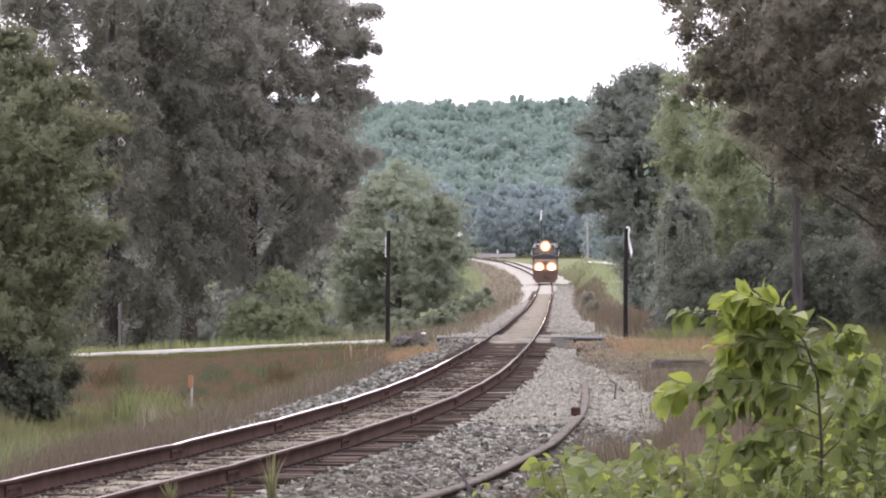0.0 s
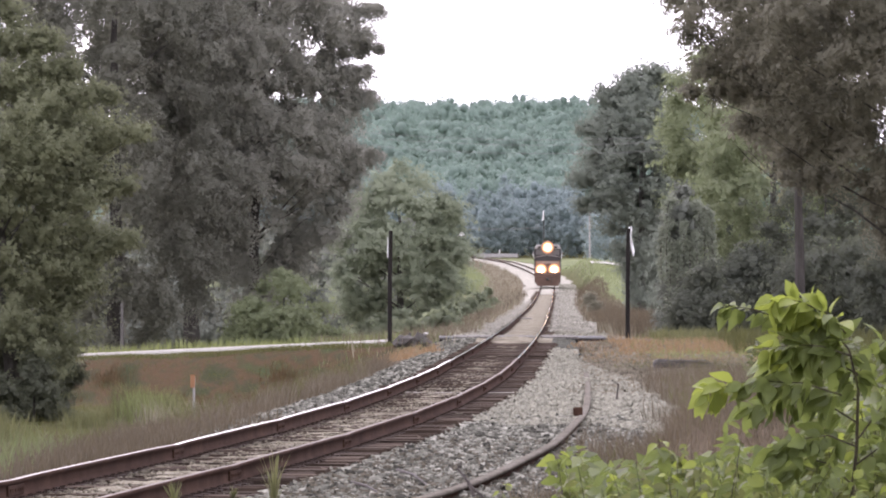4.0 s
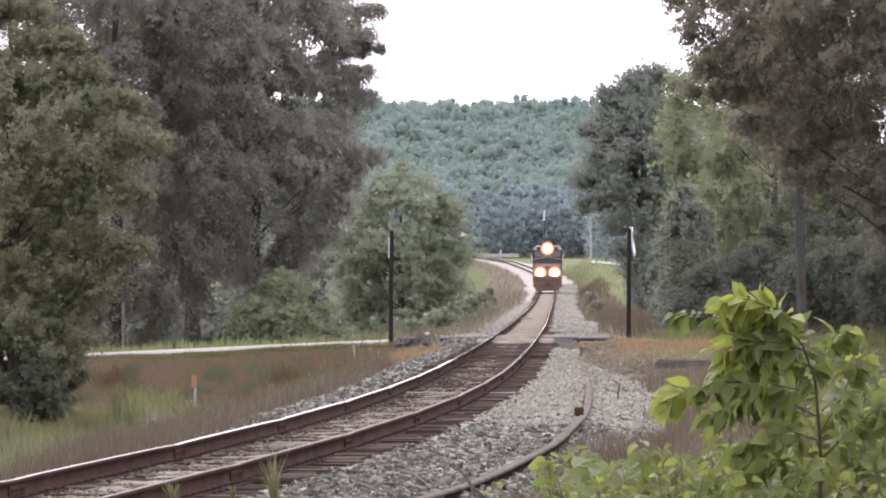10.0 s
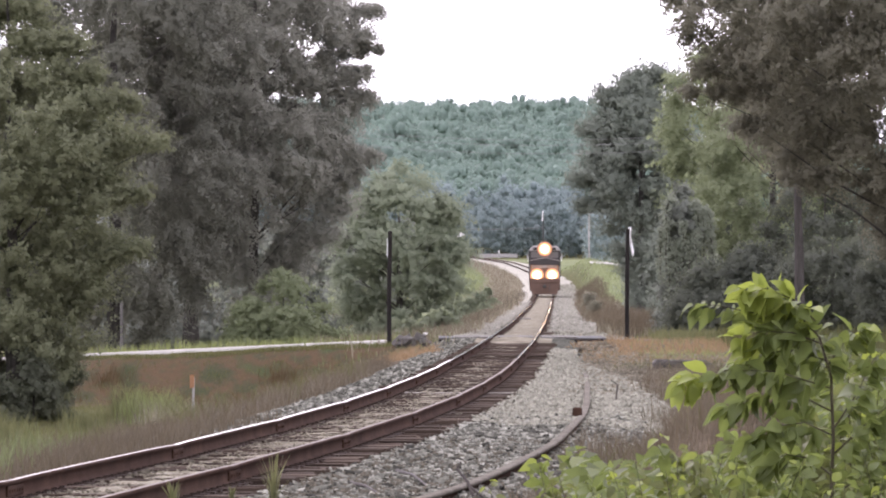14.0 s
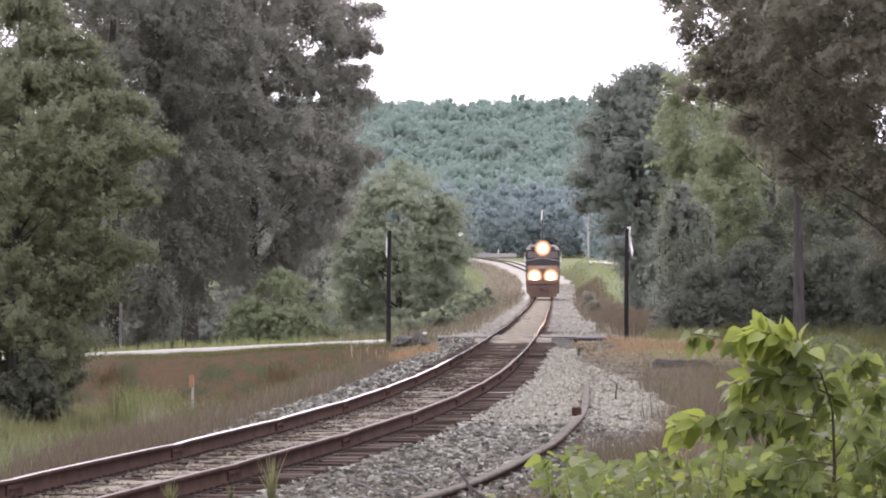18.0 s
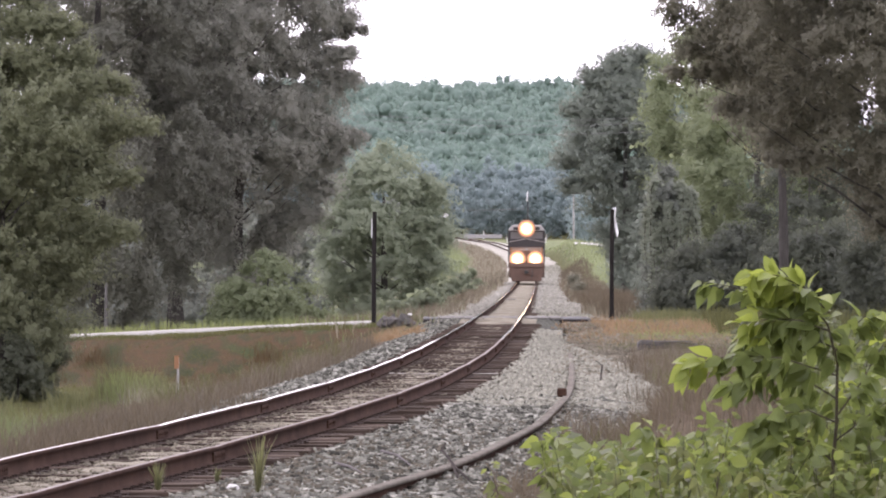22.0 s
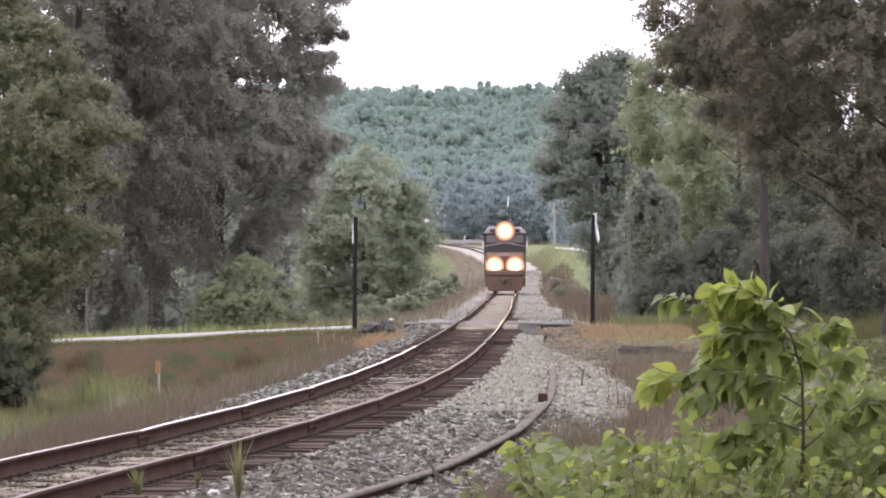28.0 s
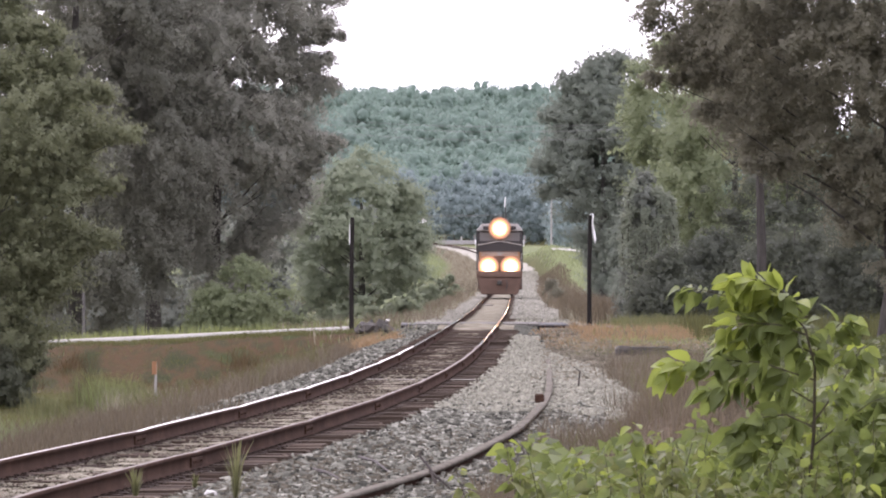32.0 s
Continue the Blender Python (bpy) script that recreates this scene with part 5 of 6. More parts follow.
for v in slab_bm.verts:
    v.co.z += 0.05 * noise.noise(v.co * 2.3) - 0.05 * v.co.x
    v.co.y *= 1.0 - 0.2 * (v.co.x > 0)
part("slab", slab_bm, M_RUBBLE, slab)
part("slab_top", boxed(-0.5, 0.62, -0.2, 0.2, 0.25, 0.28, bevel=0.012), M_POLE, slab, "paler upper face")


def dead_branch(pts, r, label):
    return tagged(solid("dead_branch", tube(bmesh.new(), pts, [r * (1 - 0.6 * k / (len(pts) - 1)) for k in range(len(pts))], 5), M_TWIG), label, "branch", group="dead branches")


dead_branch([(-0.97, 61, -0.24), (-0.80, 59.6, -0.22), (-0.62, 58, -0.25)], 0.022, "dark dead branch lying on the ballast")
dead_branch([(-0.52, 65, -0.24), (-0.33, 62.6, -0.21), (-0.17, 60, -0.24)], 0.022, "dark dead branch lying on the ballast")
dead_branch([(0.30, 57.0, -0.30), (0.22, 57.1, -0.10), (0.12, 57.2, 0.02), (0.16, 57.2, 0.09)], 0.020, "crooked dead branch standing in the ballast")
dead_branch([(0.22, 57.1, -0.12), (0.34, 57.0, -0.22), (0.42, 57.0, -0.30)], 0.016, "crooked dead branch standing in the ballast")
dead_branch([(2.98, 104, -0.34), (3.02, 104, 0.02), (2.90, 104, 0.10)], 0.02, "short dead stick beyond the loose rail")
dead_branch([(4.95, 60, 0.3), (4.75, 60, 0.85), (4.55, 60, 1.08), (4.25, 60, 0.92)], 0.018, "bare dead branch among the green weeds")
dead_branch([(4.8, 60, 0.72), (4.66, 60, 0.62), (4.5, 60, 0.66)], 0.012, "bare dead branch among the green weeds")


tagged(solid("board", boxed(-0.26, 0.26, -0.5, 0.5, -0.02, 0.04, bevel=0.01), M_TIE_PALE, m=pose(float(track_x(316)) - 0.45, 316, float(bed_z(-0.45, 316)) + 0.045, 0, 0, 12)), "pale weathered board lying between the rails", "board")


def weed_tuft(x, y, z, h, seed):
    rng = np.random.default_rng(seed)
    bm = bmesh.new()
    for k in range(44):
        a, l = rng.uniform(0, 6.283), h * rng.uniform(0.05, 0.34)
        hh = h * rng.uniform(0.25, 1.0)
        d = Vector((math.cos(a), math.sin(a), 0))
        w = Vector((-d.y, d.x, 0)) * rng.uniform(0.004, 0.008)
        p = [Vector((0, 0, -0.03)), d * l * 0.4 + Vector((0, 0, hh * 0.65)), d * l + Vector((0, 0, hh))]
        vs = [bm.verts.new(q + w * s * f) for q, f in zip(p, (1, 1, 0.3)) for s in (-1, 1)]
        bm.faces.new((vs[0], vs[1], vs[3], vs[2]))
        bm.faces.new((vs[2], vs[3], vs[5], vs[4]))
    return tagged(solid("weed_tuft", bm, M_GRASS_GREEN, m=pose(x, y, z)), "small green weed growing beside the rail", "weed", group="weeds beside the rail")


TUFTS = [weed_tuft(-2.38, 52.3, -0.24, 0.36, 1), weed_tuft(-1.53, 53.2, -0.24, 0.55, 2), weed_tuft(-2.62, 54.0, -0.20, 0.20, 3), weed_tuft(-1.95, 54.5, -0.22, 0.18, 4)]

# ---------------------------------------------------------------- locomotive


M_BLACK = paint("black_locomotive_paint", (0.034, 0.028, 0.026), 0.75, dirt=0.2)
# grime brown, warmed towards orange for lamp glow on the pilot
M_GRIME_GLOW = paint("lamp_tinted_grime_paint", (0.112, 0.066, 0.046), 0.8, dirt=0.5)
# dusty roof colour, lightened further to stand for sky sheen
M_ROOF = paint("dusty_sky_paled_roof_paint", (0.36, 0.34, 0.32), 0.5, dirt=0.4)
M_STRIPE = paint("white_stripe_paint", (0.30, 0.27, 0.24), 0.5, dirt=0.4)
# orange tint stands in for lamp glow on the nose
M_NOSE = paint("lamp_glow_nose_paint", (0.306, 0.162, 0.076), 0.6, dirt=0.35)
M_STEEL = paint("dark_steel", (0.06, 0.055, 0.05), 0.5, 0.6)
# glass base raised to grey in place of the sky's reflection
M_GLASS = paint("cab_glass_sky_grey", (0.13, 0.118, 0.108), 0.35, dirt=0.2)
# lamp emission fades white to orange, standing in for glare beyond the glass
M_LAMP_GLARE, l_nt, l_bsdf, _ = nodes_of("lamp_glass_and_glare")
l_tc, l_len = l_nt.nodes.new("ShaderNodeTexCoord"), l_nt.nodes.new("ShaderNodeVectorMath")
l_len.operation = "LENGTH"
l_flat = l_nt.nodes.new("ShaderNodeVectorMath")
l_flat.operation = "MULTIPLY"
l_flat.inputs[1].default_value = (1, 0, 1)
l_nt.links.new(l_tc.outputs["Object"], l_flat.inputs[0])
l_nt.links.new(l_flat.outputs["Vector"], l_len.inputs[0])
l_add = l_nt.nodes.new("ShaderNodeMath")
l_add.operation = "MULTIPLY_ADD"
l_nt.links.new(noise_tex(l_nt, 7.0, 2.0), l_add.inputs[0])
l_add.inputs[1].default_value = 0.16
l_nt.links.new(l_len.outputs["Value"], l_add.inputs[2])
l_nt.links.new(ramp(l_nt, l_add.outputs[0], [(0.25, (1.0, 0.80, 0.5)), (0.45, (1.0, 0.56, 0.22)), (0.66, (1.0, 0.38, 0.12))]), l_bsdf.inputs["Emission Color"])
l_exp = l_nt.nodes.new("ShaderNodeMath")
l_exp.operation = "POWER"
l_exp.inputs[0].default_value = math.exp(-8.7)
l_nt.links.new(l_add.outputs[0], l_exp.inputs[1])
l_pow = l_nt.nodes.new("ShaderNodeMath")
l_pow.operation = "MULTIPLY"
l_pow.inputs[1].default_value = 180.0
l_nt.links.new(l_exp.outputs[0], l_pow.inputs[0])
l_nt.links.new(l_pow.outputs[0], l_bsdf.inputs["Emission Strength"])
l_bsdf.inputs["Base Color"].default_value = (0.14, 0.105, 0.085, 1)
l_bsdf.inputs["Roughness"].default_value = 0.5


def disc(bm, x, y, z, r, d, sides=20):
    return tube(bm, [(x, y, z), (x, y - d, z)], r, sides)


def locomotive():
    t = thing("locomotive", pose(float(track_x(700)), 700, 0), "black diesel locomotive with three bright lamps lit", "locomotive")
    body = bmesh.new()
    box(body, -1.47, 1.47, 0.25, 21.5, 1.15, 1.62, bevel=0.03)
    part("underframe", body, M_GRIME_GLOW, t)
    nose = boxed(-1.32, 1.32, 0.75, 2.6, 1.62, 3.3, bevel=0.12)
    for v in nose.verts:
        if v.co.z > 3.0 and v.co.y < 1.6:
            v.co.z -= 0.22 + 0.22 * abs(v.co.x)
            v.co.y += 0.18
    part("nose", nose, M_BLACK, t)
    for k in range(3):
        part("stripe", boxed(-1.2, 1.2, 0.722, 0.728, 2.62 + 0.09 * k, 2.67 + 0.09 * k), M_STRIPE, t, "white nose stripe")
    part("nose_panel", boxed(-1.30, 1.30, 0.730, 0.738, 1.66, 2.90), M_NOSE, t, "nose panel tinted orange for lamp glow")
    cowl = bmesh.new()
    edge = [(-1.42, 2.88), (1.42, 2.88), (1.42, 3.28), (0.75, 3.44), (0.0, 3.54), (-0.75, 3.44), (-1.42, 3.28)]
    front, back = [cowl.verts.new((x, 0.66, z)) for x, z in edge], [cowl.verts.new((x, 2.39, z)) for x, z in edge]
    cowl.faces.new(front)
    cowl.faces.new(back[::-1])
    for k in range(len(edge)):
        cowl.faces.new((front[k], back[k], back[k - 1], front[k - 1]))
    bmesh.ops.recalc_face_normals(cowl, faces=cowl.faces)
    part("nose_cowl", cowl, M_BLACK, t, "black peaked top of the nose")
    for x0, z0, x1, z1 in ((-1.42, 3.29, 0.0, 3.55), (0.0, 3.55, 1.42, 3.29)):
        part("trim", tube(bmesh.new(), [(x0, 0.64, z0), (x1, 0.64, z1)], 0.035, 6), M_STRIPE, t, "pale edge trim of the nose top")
    part("nose_door", boxed(-0.34, 0.34, 0.68, 0.716, 1.66, 2.58, bevel=0.008), M_GRIME_GLOW, t)
    part("emblem", boxed(-0.16, 0.16, 0.708, 0.718, 2.62, 2.86), M_STRIPE, t, "plain white emblem shape")
    cab = boxed(-1.50, 1.50, 2.4, 5.6, 1.62, 4.25, bevel=0.08)
    part("cab", cab, M_BLACK, t)
    roof = boxed(-1.50, 1.50, 2.2, 5.7, 4.2, 4.68, bevel=0.05)
    for v in roof.verts:
        if v.co.z > 4.4:
            v.co.x *= 0.80
    part("cab_roof", roof, M_ROOF, t, "dusty grey cab roof, paled for sky sheen")
    part("visor", boxed(-1.36, 1.36, 2.14, 2.42, 3.42, 3.50, bevel=0.02), M_BLACK, t)
    for s in (-1, 1):
        part("windshield", boxed(min(s * 0.14, s * 1.30), max(s * 0.14, s * 1.30), 2.36, 2.395, 3.56, 4.12, bevel=0.01), M_GLASS, t, "dark windshield pane")
        part("number_board", boxed(s * 0.78 - 0.28, s * 0.78 + 0.28, 2.14, 2.20, 4.28, 4.52, bevel=0.01), M_BLACK, t)
        part("handrail", tube(bmesh.new(), [(s * 1.36, 0.35, 1.62), (s * 1.40, 0.35, 2.7), (s * 1.40, 2.3, 2.75)], 0.022, 6), M_STRIPE, t, "pale handrail")
        part("grab_iron", tube(bmesh.new(), [(s * 1.53, 2.36, 3.22), (s * 1.56, 2.30, 3.26), (s * 1.56, 2.30, 3.58), (s * 1.53, 2.36, 3.62)], 0.03, 6), M_WHITE, t, "white grab iron")
        part("side_window", boxed(min(s * 1.503, s * 1.512), max(s * 1.503, s * 1.512), 3.0, 4.4, 3.4, 4.05), M_GLASS, t, "dark cab side window")
        steps = bmesh.new()
        for k in range(4):
            box(steps, s * 1.22 - 0.24, s * 1.22 + 0.24, 0.35, 0.75, 0.42 + 0.3 * k, 0.46 + 0.3 * k)
        part("steps", steps, M_STEEL, t)
        part("side_tank_panel", boxed(min(s * 1.0, s * 1.46), max(s * 1.0, s * 1.46), 7.5, 13.5, 0.42, 1.15, bevel=0.06), M_GRIME_GLOW, t)
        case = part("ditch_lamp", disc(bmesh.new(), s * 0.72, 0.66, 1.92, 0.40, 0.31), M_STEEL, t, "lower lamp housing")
        # disc made wider than the lamp so it carries the painted glare
        part("lens", disc(bmesh.new(), 0, 0.03, 0, 0.69, 0.03, 28), M_LAMP_GLARE, case, "lamp glass with its glare painted around it", m=pose(s * 0.72, 0.345, 1.92))
        part("mirror", boxed(s * 1.62 - 0.05, s * 1.62 + 0.05, 2.75, 2.80, 3.5, 3.95, bevel=0.01), M_ROOF, t)
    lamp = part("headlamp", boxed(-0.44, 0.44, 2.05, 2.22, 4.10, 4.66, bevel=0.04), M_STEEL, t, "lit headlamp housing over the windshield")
    # oversized disc again, holding the headlamp and its painted glare
    part("lens", disc(bmesh.new(), 0, 0.03, 0, 0.72, 0.03, 28), M_LAMP_GLARE, lamp, "twin lamp glass with its glare painted around it", m=pose(0, 2.04, 4.38))
    plow = boxed(-1.42, 1.42, 0.0, 0.3, 0.12, 1.2, bevel=0.05)
    for v in plow.verts:
        if v.co.z < 0.5:
            v.co.x *= 0.84
            v.co.y -= 0.12 * (1 - abs(v.co.x))
    part("pilot_plow", plow, M_GRIME_GLOW, t)
    part("coupler", boxed(-0.16, 0.16, -0.55, 0.1, 0.72, 1.02, bevel=0.05), M_STEEL, t)
    part("anti_climber", boxed(-1.3, 1.3, -0.05, 0.28, 1.22, 1.5, bevel=0.03), M_GRIME_GLOW, t)
    part("hose", tube(bmesh.new(), [(0.45, 0, 1.05), (0.5, -0.12, 0.7), (0.4, -0.1, 0.4)], 0.03, 6), M_STEEL, t)
    part("long_hood", boxed(-0.95, 0.95, 5.6, 20.6, 1.62, 4.28, bevel=0.08), M_BLACK, t)
    part("radiator", boxed(-1.4, 1.4, 16.0, 20.2, 3.5, 4.5, bevel=0.06), M_ROOF, t)
    part("exhaust", boxed(-0.4, 0.4, 10.5, 11.4, 4.28, 4.52), M_STEEL, t)
    part("horn", tube(bmesh.new(), [(0.1, 3.4, 4.86), (0.1, 2.9, 4.86)], [0.03, 0.09], 8), M_STEEL, t)
    for y0 in (2.0, 15.2):
        truck = part("truck", boxed(-1.12, 1.12, y0, y0 + 4.6, 0.55, 0.95, bevel=0.05), M_GRIME_GLOW, t)
        for k in range(3):
            for s in (-1, 1):
                part("wheel", tube(bmesh.new(), [(s * 0.69, y0 + 0.55 + 1.75 * k, 0.52), (s * 0.82, y0 + 0.55 + 1.75 * k, 0.52)], 0.52, 18), M_STEEL, truck)
    return t


loco = locomotive()

# ---------------------------------------------------------------- shrubs close to the camera


def leaf_mesh(seed, curl, material):
    """An ovate leaf of unit length along y: folded at the midrib, drooping to its tip."""
    rng = np.random.default_rng(seed)
    rows = [(0.0, 0.0), (0.12, 0.18), (0.36, 0.31), (0.60, 0.27), (0.82, 0.13), (1.0, 0.0)]
    v, f = [], []
    for y, w in rows:
        z = -curl * y * y
        fold = 0.32 * w
        if w == 0:
            v.append((0, y, z))
        else:
            j = rng.normal(size=2) * 0.014
            v += [(-w + j[0], y, z + fold), (0, y, z), (w + j[1], y, z + fold)]
    f = [(0, 2, 1), (0, 3, 2)]
    for k in range(3):
        a, b = 1 + 3 * k, 4 + 3 * k
        f += [(a, a + 1, b + 1, b), (a + 1, a + 2, b + 2, b + 1)]
    f += [(10, 11, 13), (11, 12, 13)]
    me = bpy.data.meshes.new("leaf")
    me.from_pydata([tuple(map(float, p)) for p in v], [], f)
    me.materials.append(material)
    for p in me.polygons:
        p.use_smooth = True
    return me


LEAVES = {"low": [leaf_mesh(19 + k, c, M_LOWLEAF) for k, c in enumerate((0.2, 0.45, 0.7))], True: [leaf_mesh(k, c, M_YOUNG) for k, c in enumerate((0.15, 0.35, 0.5))], False: [leaf_mesh(9 + k, c, M_MATURE) for k, c in enumerate((0.2, 0.45, 0.7))]}


def shoot(parent, name, pts, radius, count, size, young_from, rng, first=0.2, droop=0.55, old=False):
    """A stem through pts with alternate leaves along it; leaves past young_from (share of its length) are young."""
    pts = [Vector(p) for p in pts]
    n = len(pts)
    stem = part(name, tube(bmesh.new(), pts, [radius * (1 - 0.75 * k / (n - 1)) for k in range(n)], 6), M_STEM, parent)
    for k in range(count):
        s = first + (1 - first) * (k + 0.5 * rng.random()) / count
        i = min(int(s * (n - 1)), n - 2)
        p = pts[i].lerp(pts[i + 1], s * (n - 1) - i)
        along_v = (pts[i + 1] - pts[i]).normalized()
        side = 1 if k % 2 else -1
        out = along_v.cross(Vector((rng.normal() * 0.6, -1, rng.normal() * 0.4))).normalized() * side
        d = (along_v * rng.uniform(0.3, 0.9) + out * rng.uniform(0.4, 1.0) + Vector((rng.normal() * 0.25, rng.normal() * 0.45, -droop * rng.uniform(0.3, 1.5)))).normalized()
        up = Vector((rng.normal() * 0.9, rng.normal() * 0.9 - 0.2, 0.9))
        xa = d.cross(up).normalized()
        za = xa.cross(d)
        ln = size * rng.uniform(0.65, 1.2)
        m = Matrix((xa, d, za)).transposed().to_4x4()
        m.translation = p + d * 0.012
        young = s > young_from
        part("leaf", LEAVES[young or old][rng.integers(3)], None, stem, m=m @ Matrix.Scale(ln, 4))
    return stem


rng_s = np.random.default_rng(17)
sapling = thing("sapling", pose(1.31, 20, 0.085), "leafy sapling with bright yellow-green tip leaves", "sapling")
SAPLING_BRANCHES = [
    # base to tip (across, forward, up), leaves, leaf length, share from which leaves are young
    ([(-0.105, 0, 1.59), (-0.20, -0.03, 1.68), (-0.29, -0.05, 1.715), (-0.37, -0.05, 1.72)], 22, 0.098, 0.05),
    ([(-0.14, 0, 1.56), (-0.22, 0.05, 1.64), (-0.29, 0.08, 1.66), (-0.35, 0.10, 1.64)], 16, 0.095, 0.45),
    ([(-0.20, 0, 1.60), (-0.34, 0.06, 1.63), (-0.45, 0.08, 1.65), (-0.53, 0.10, 1.65)], 12, 0.070, 2),
    ([(-0.10, 0, 1.53), (-0.20, -0.06, 1.57), (-0.30, -0.08, 1.575), (-0.40, -0.08, 1.55)], 18, 0.098, 0.7),
    ([(-0.07, 0, 1.47), (-0.18, 0.08, 1.50), (-0.29, 0.1, 1.49), (-0.38, 0.1, 1.45)], 18, 0.098, 2),
    ([(-0.06, 0, 1.38), (-0.25, -0.05, 1.44), (-0.42, -0.08, 1.445), (-0.58, -0.1, 1.40)], 28, 0.095, 0.74),
    ([(-0.05, 0, 1.30), (-0.18, 0.06, 1.36), (-0.30, 0.1, 1.35), (-0.40, 0.12, 1.30)], 20, 0.095, 2),
    ([(-0.045, 0, 1.22), (-0.15, -0.06, 1.27), (-0.25, -0.1, 1.26), (-0.33, -0.12, 1.21)], 18, 0.095, 2),
    ([(-0.045, 0, 1.25), (0.03, 0.05, 1.36), (0.07, 0.06, 1.45), (0.10, 0.06, 1.50)], 18, 0.090, 0.9),
    ([(-0.045, 0, 1.16), (0.05, -0.05, 1.26), (0.13, -0.06, 1.33), (0.19, -0.06, 1.35)], 20, 0.092, 2),
    ([(-0.08, 0, 1.45), (-0.02, 0.06, 1.53), (0.02, 0.08, 1.57), (0.05, 0.08, 1.575)], 12, 0.090, 0.8),
    ([(-0.04, 0, 1.08), (-0.12, 0.06, 1.14), (-0.20, 0.08, 1.15), (-0.27, 0.08, 1.11)], 14, 0.090, 2),
    ([(-0.04, 0, 1.02), (0.06, -0.05, 1.10), (0.15, -0.06, 1.15), (0.22, -0.06, 1.14)], 16, 0.090, 2),
]
shoot(sapling, "stem", [(0, 0, -0.15), (-0.03, 0, 0.8), (-0.02, 0.0, 1.21), (-0.03, 0, 1.42), (-0.07, 0, 1.55), (-0.16, 0, 1.65), (-0.26, 0.0, 1.70)], 0.008, 64, 0.085, 0.90, rng_s, 0.5, 0.8)
for pts_b, count_b, size_b, young_b in SAPLING_BRANCHES:
    shoot(sapling, "branch", [(x + 0.023 * z, y, z) for x, y, z in pts_b], 0.0033, int(count_b * 2.1), size_b * 0.86, young_b, rng_s, 0.12, 0.8)
LOW = []
for k, (x, y, h, count) in enumerate(((0.46, 20.5, 1.19, 5), (0.66, 19.6, 1.20, 6), (0.88, 20.3, 1.27, 6), (1.10, 20.6, 1.28, 6), (1.30, 19.4, 1.26, 7), (1.46, 20.2, 1.42, 7), (1.55, 21.0, 1.50, 7), (0.36, 19.8, 1.13, 5), (0.56, 20.8, 1.20, 6), (0.78, 20.9, 1.27, 6), (0.82, 20.0, 1.37, 2), (0.98, 19.5, 1.22, 8), (1.18, 19.8, 1.27, 9), (1.34, 20.5, 1.33, 9), (1.22, 19.2, 1.16, 8), (1.50, 19.5, 1.34, 9), (1.46, 20.7, 1.50, 9), (1.58, 20.0, 1.46, 9), (0.70, 20.2, 1.16, 8))):
    s = thing("low_shrub", pose(x, y, 0.05), "low leafy green shrub in front of the track", "shrub", group="low shrubs")
    for j in range(count):
        a = (j + 0.5) / count * 2 - 1 + 0.2 * rng_s.normal()
        top = h * rng_s.uniform(0.78, 1.0)
        shoot(s, "branch", [(0.03 * a, 0, -0.05), (0.10 * a, 0.05 * rng_s.normal(), top * 0.55), (0.17 * a, 0.1 * rng_s.normal(), top * 0.85), (0.23 * a, 0.12 * rng_s.normal(), top)],
              0.0035, 30, rng_s.uniform(0.036, 0.068), 1.1 if j % 3 else 0.96, rng_s, 0.5, 0.7, "low" if rng_s.random() < 0.45 else False)
    LOW.append(s)

rng_t = np.random.default_rng(23)
th_n = 5200
th_y = rng_t.uniform(21.5, 26.0, th_n)
th_x = rng_t.uniform(0.5, 2.0, th_n)
th_top = 1.02 + 0.10 * np.sin(th_x * 9) * np.cos(th_y * 3.1) + 0.25 * step(1.2, 1.75, th_x)
th_z = th_top - 0.55 * rng_t.random(th_n) ** 1.6
th_v, th_f = leaf_quads(rng_t, np.stack([th_x, th_y, th_z], -1), 0.085, 0.05, 0.25, np.tile((0.0, -0.5, 0.8), (th_n, 1)), 0.6, 4)
tagged(solid("thicket_leaves", grid_mesh("thicket_leaves", th_v, th_f), M_MATURE), "tangle of green leaves behind the low shrubs", "undergrowth", kind="stuff")

# broad-leaved weeds over the mound
rng_m = np.random.default_rng(29)
mound_n = 15000
mound_y = rng_m.uniform(54, 72, mound_n)
mound_x = 3.35 + 2.6 * rng_m.random(mound_n) ** 0.8 + 0.012 * (mound_y - 54)
mound_h = (0.66 - 0.10 * step(4.2, 4.9, mound_x) + 0.14 * np.sin(mound_x * 5.1 + 0.6 * mound_y) * np.cos(mound_y * 1.1)) * step(3.3, 3.8, mound_x)
mound_z = ground_z(mound_x, mound_y) + mound_h * (1 - 0.8 * rng_m.random(mound_n) ** 2.2)
mound_v, mound_f = leaf_quads(rng_m, np.stack([mound_x, mound_y, mound_z], -1), 0.10, 0.055, 0.2, np.tile((0.0, -0.4, 0.9), (mound_n, 1)), 0.6, 4)
tagged(solid("mound_leaves", grid_mesh("mound_leaves", mound_v, mound_f), M_MOUND), "bright leafy weeds over the low mound", "weeds", kind="stuff")

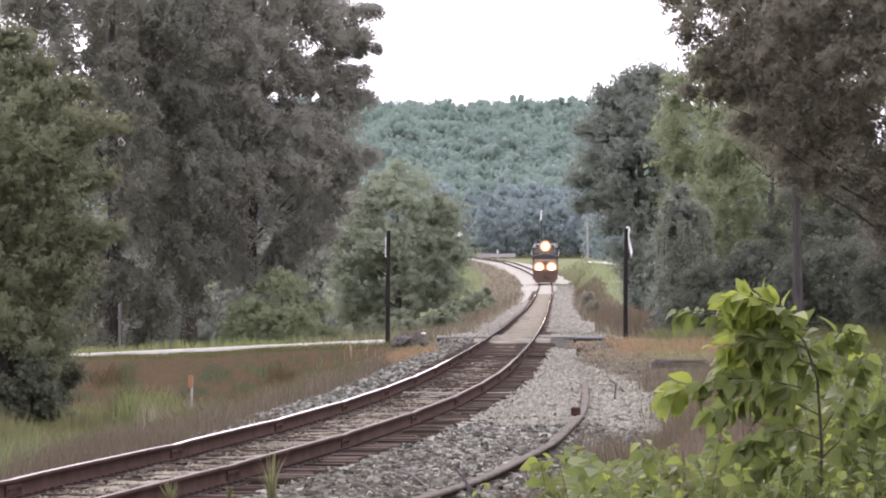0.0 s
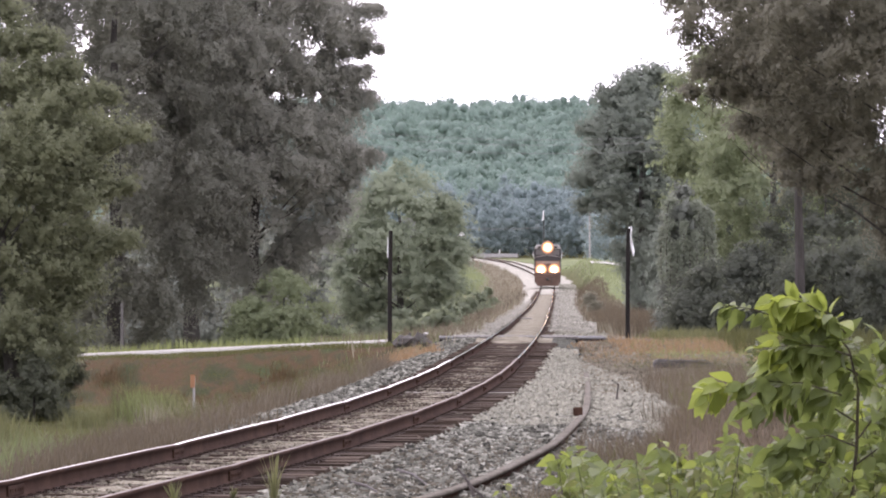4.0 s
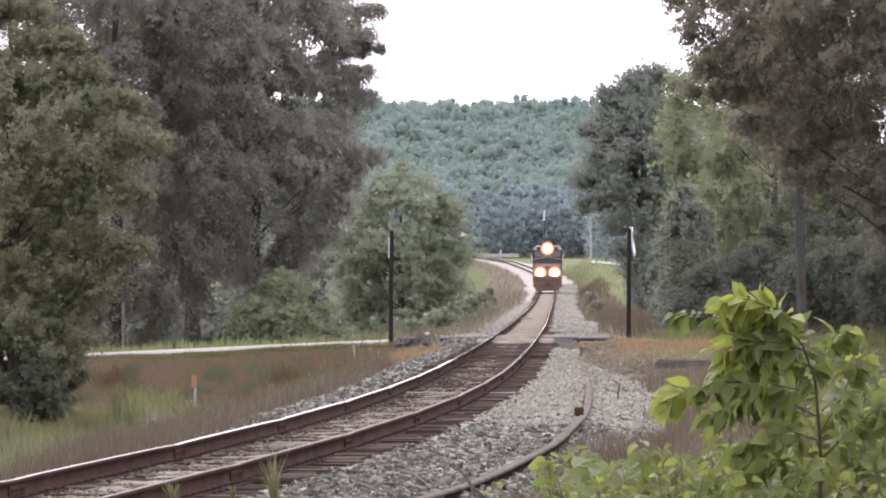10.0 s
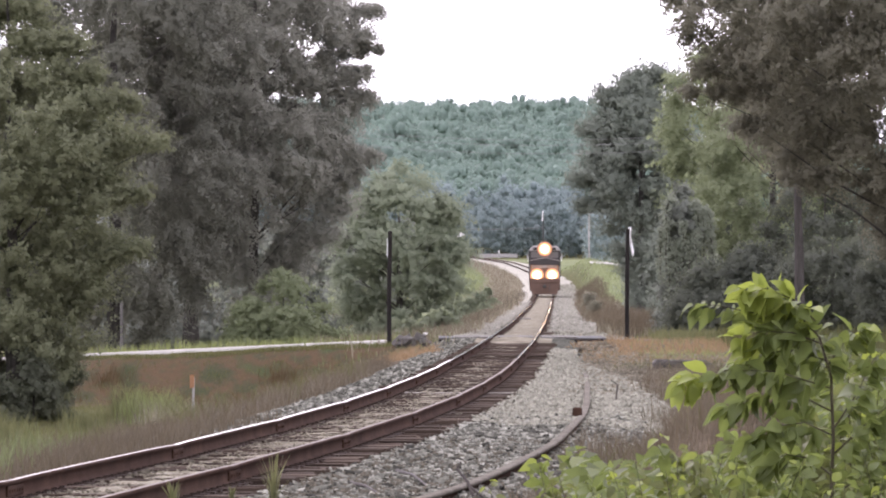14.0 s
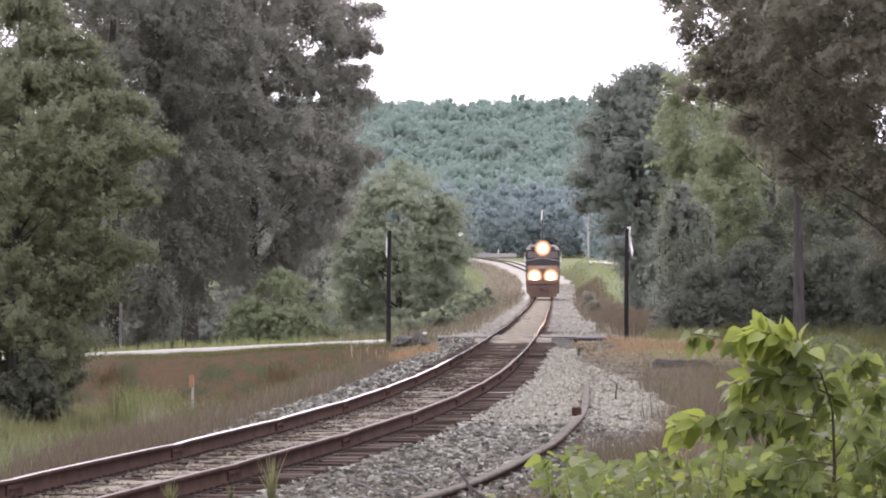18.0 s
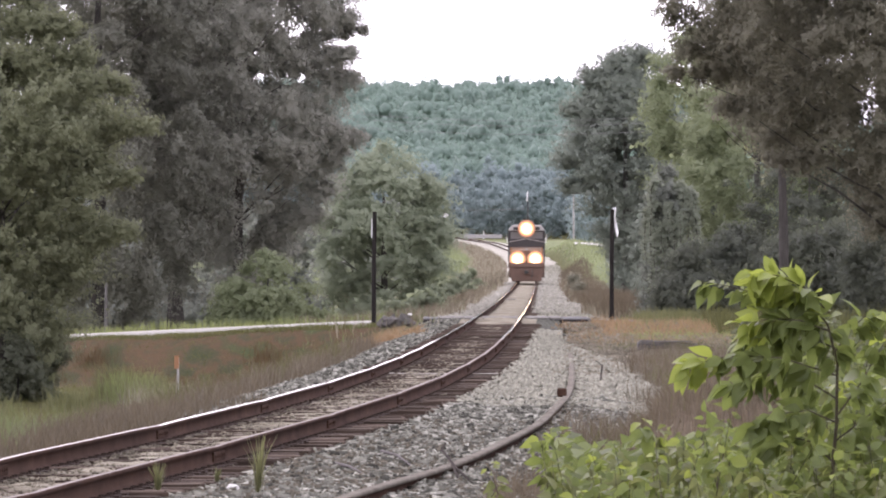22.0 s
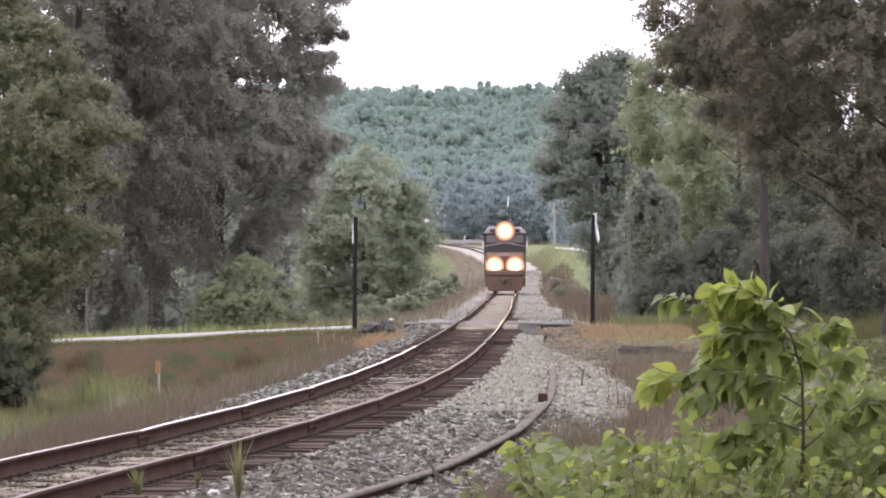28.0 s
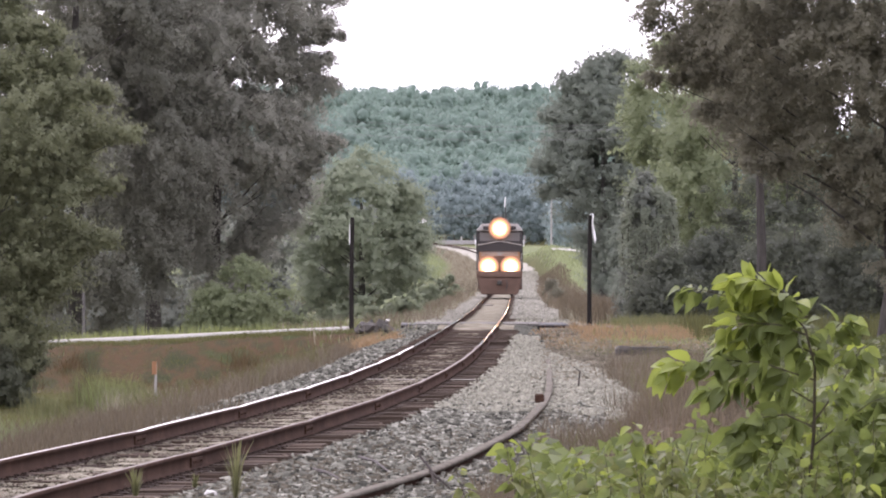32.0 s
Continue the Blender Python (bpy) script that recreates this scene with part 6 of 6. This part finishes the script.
# ---------------------------------------------------------------- movement
# seconds, nod and lean in degrees of the sapling in the wind
SWAY = [
    (0, 7.8, -1.45), (0.5, 9.2, 1.64), (1, 13.4, -0.8), (1.5, 10.9, 0.96), (2, 0.0, 0.79), (2.5, 11.0, 1.61), (3, 11.5, 2.29), (3.5, 12.5, 3.23),
    (5.5, 14.1, 3.59), (6, 14.4, -1.41), (6.5, 11.6, 2.27), (7, 4.3, 7.94), (7.5, 7.7, 7.01), (8, 7.3, 3.13), (8.5, 7.9, 6.2), (9, 15.1, -2.06),
    (10, 9.0, -2.27), (11, 13.1, -1.31), (12, 14.6, -1.13), (12.5, 8.1, 6.24), (13, 0.0, 3.7), (13.5, 0.0, -0.64), (14, 3.5, 0.44), (14.5, 1.4, 2.17),
    (16.5, 3.5, 6.93), (17, 7.8, 3.2), (17.5, 16.5, 7.15), (18, 22.2, -0.48), (18.5, 12.3, 4.47), (19, 0.0, 3.13), (19.5, 2.9, 4.47), (20, 6.0, -0.79),
    (20.5, 13.5, -3.95), (21, 15.8, 0.81), (21.5, 11.7, 5.89), (22, 10.0, 2.98), (22.5, 7.0, 6.14), (23, 10.2, 4.4), (23.5, 9.7, 4.02), (24, 9.9, 3.31),
    (25, 3.2, 8.32), (27.5, 11.7, 0.87), (28, 12.4, 0.62), (29, 2.1, 1.81), (30, 15.5, -3.1), (30.5, 11.7, -1.0), (31, 2.4, 5.28), (32, 9.1, 3.04),
]
# seconds and lean in degrees of the tree by the field
TREE_LEAN = [(0, -9.5), (1, -9.8), (2, -9.0), (3, -6.0), (5.5, -5.0), (7, -4.2), (9, -1.6), (11, -1.2), (13, -1.4), (14.5, -1.0), (16.5, 0.2), (18, 0.6), (19, 0.2), (21, -0.2), (23, -0.2), (25.5, 0.3), (28, 0.0), (30, 0.5), (32, 0.8)]


def motions():
    rows = []
    for k in range(33):
        d = 700.0 - 9.92 * k
        h = float(np.interp(d + 8, *zip(*HEADING)))
        rise = math.degrees(math.atan((float(track_z(d + 16)) - float(track_z(d))) / 16))
        rows.append((float(k), pose(float(track_x(d)), d, float(track_z(d)), rise, 0, -math.degrees(math.atan(h)))))
    walk(loco, rows)
    walk(sapling, [(t, pose(1.31, 20, 0.085, nod, lean_deg, 0)) for t, nod, lean_deg in SWAY])
    for k, s in enumerate(LOW):
        at = s.matrix_basis.translation.copy()
        amp = 0.35 + 0.12 * (k % 3)
        rows = [(t, pose(*at, nod * amp, lean_deg * amp + 1.2 * math.sin(2.1 * t + 1.7 * k), 0)) for t, nod, lean_deg in SWAY]
        walk(s, rows)
    for k, s in enumerate(TUFTS):
        at = s.matrix_basis.translation.copy()
        walk(s, [(t, pose(*at, nod * 0.8, lean_deg * 1.5 + 4 * math.sin(3.1 * t + k), 0)) for t, nod, lean_deg in SWAY])
    walk(left_tree, [(t, pose(-11.9, 165, -1.75, 0, a, 0)) for t, a in TREE_LEAN])


motions()
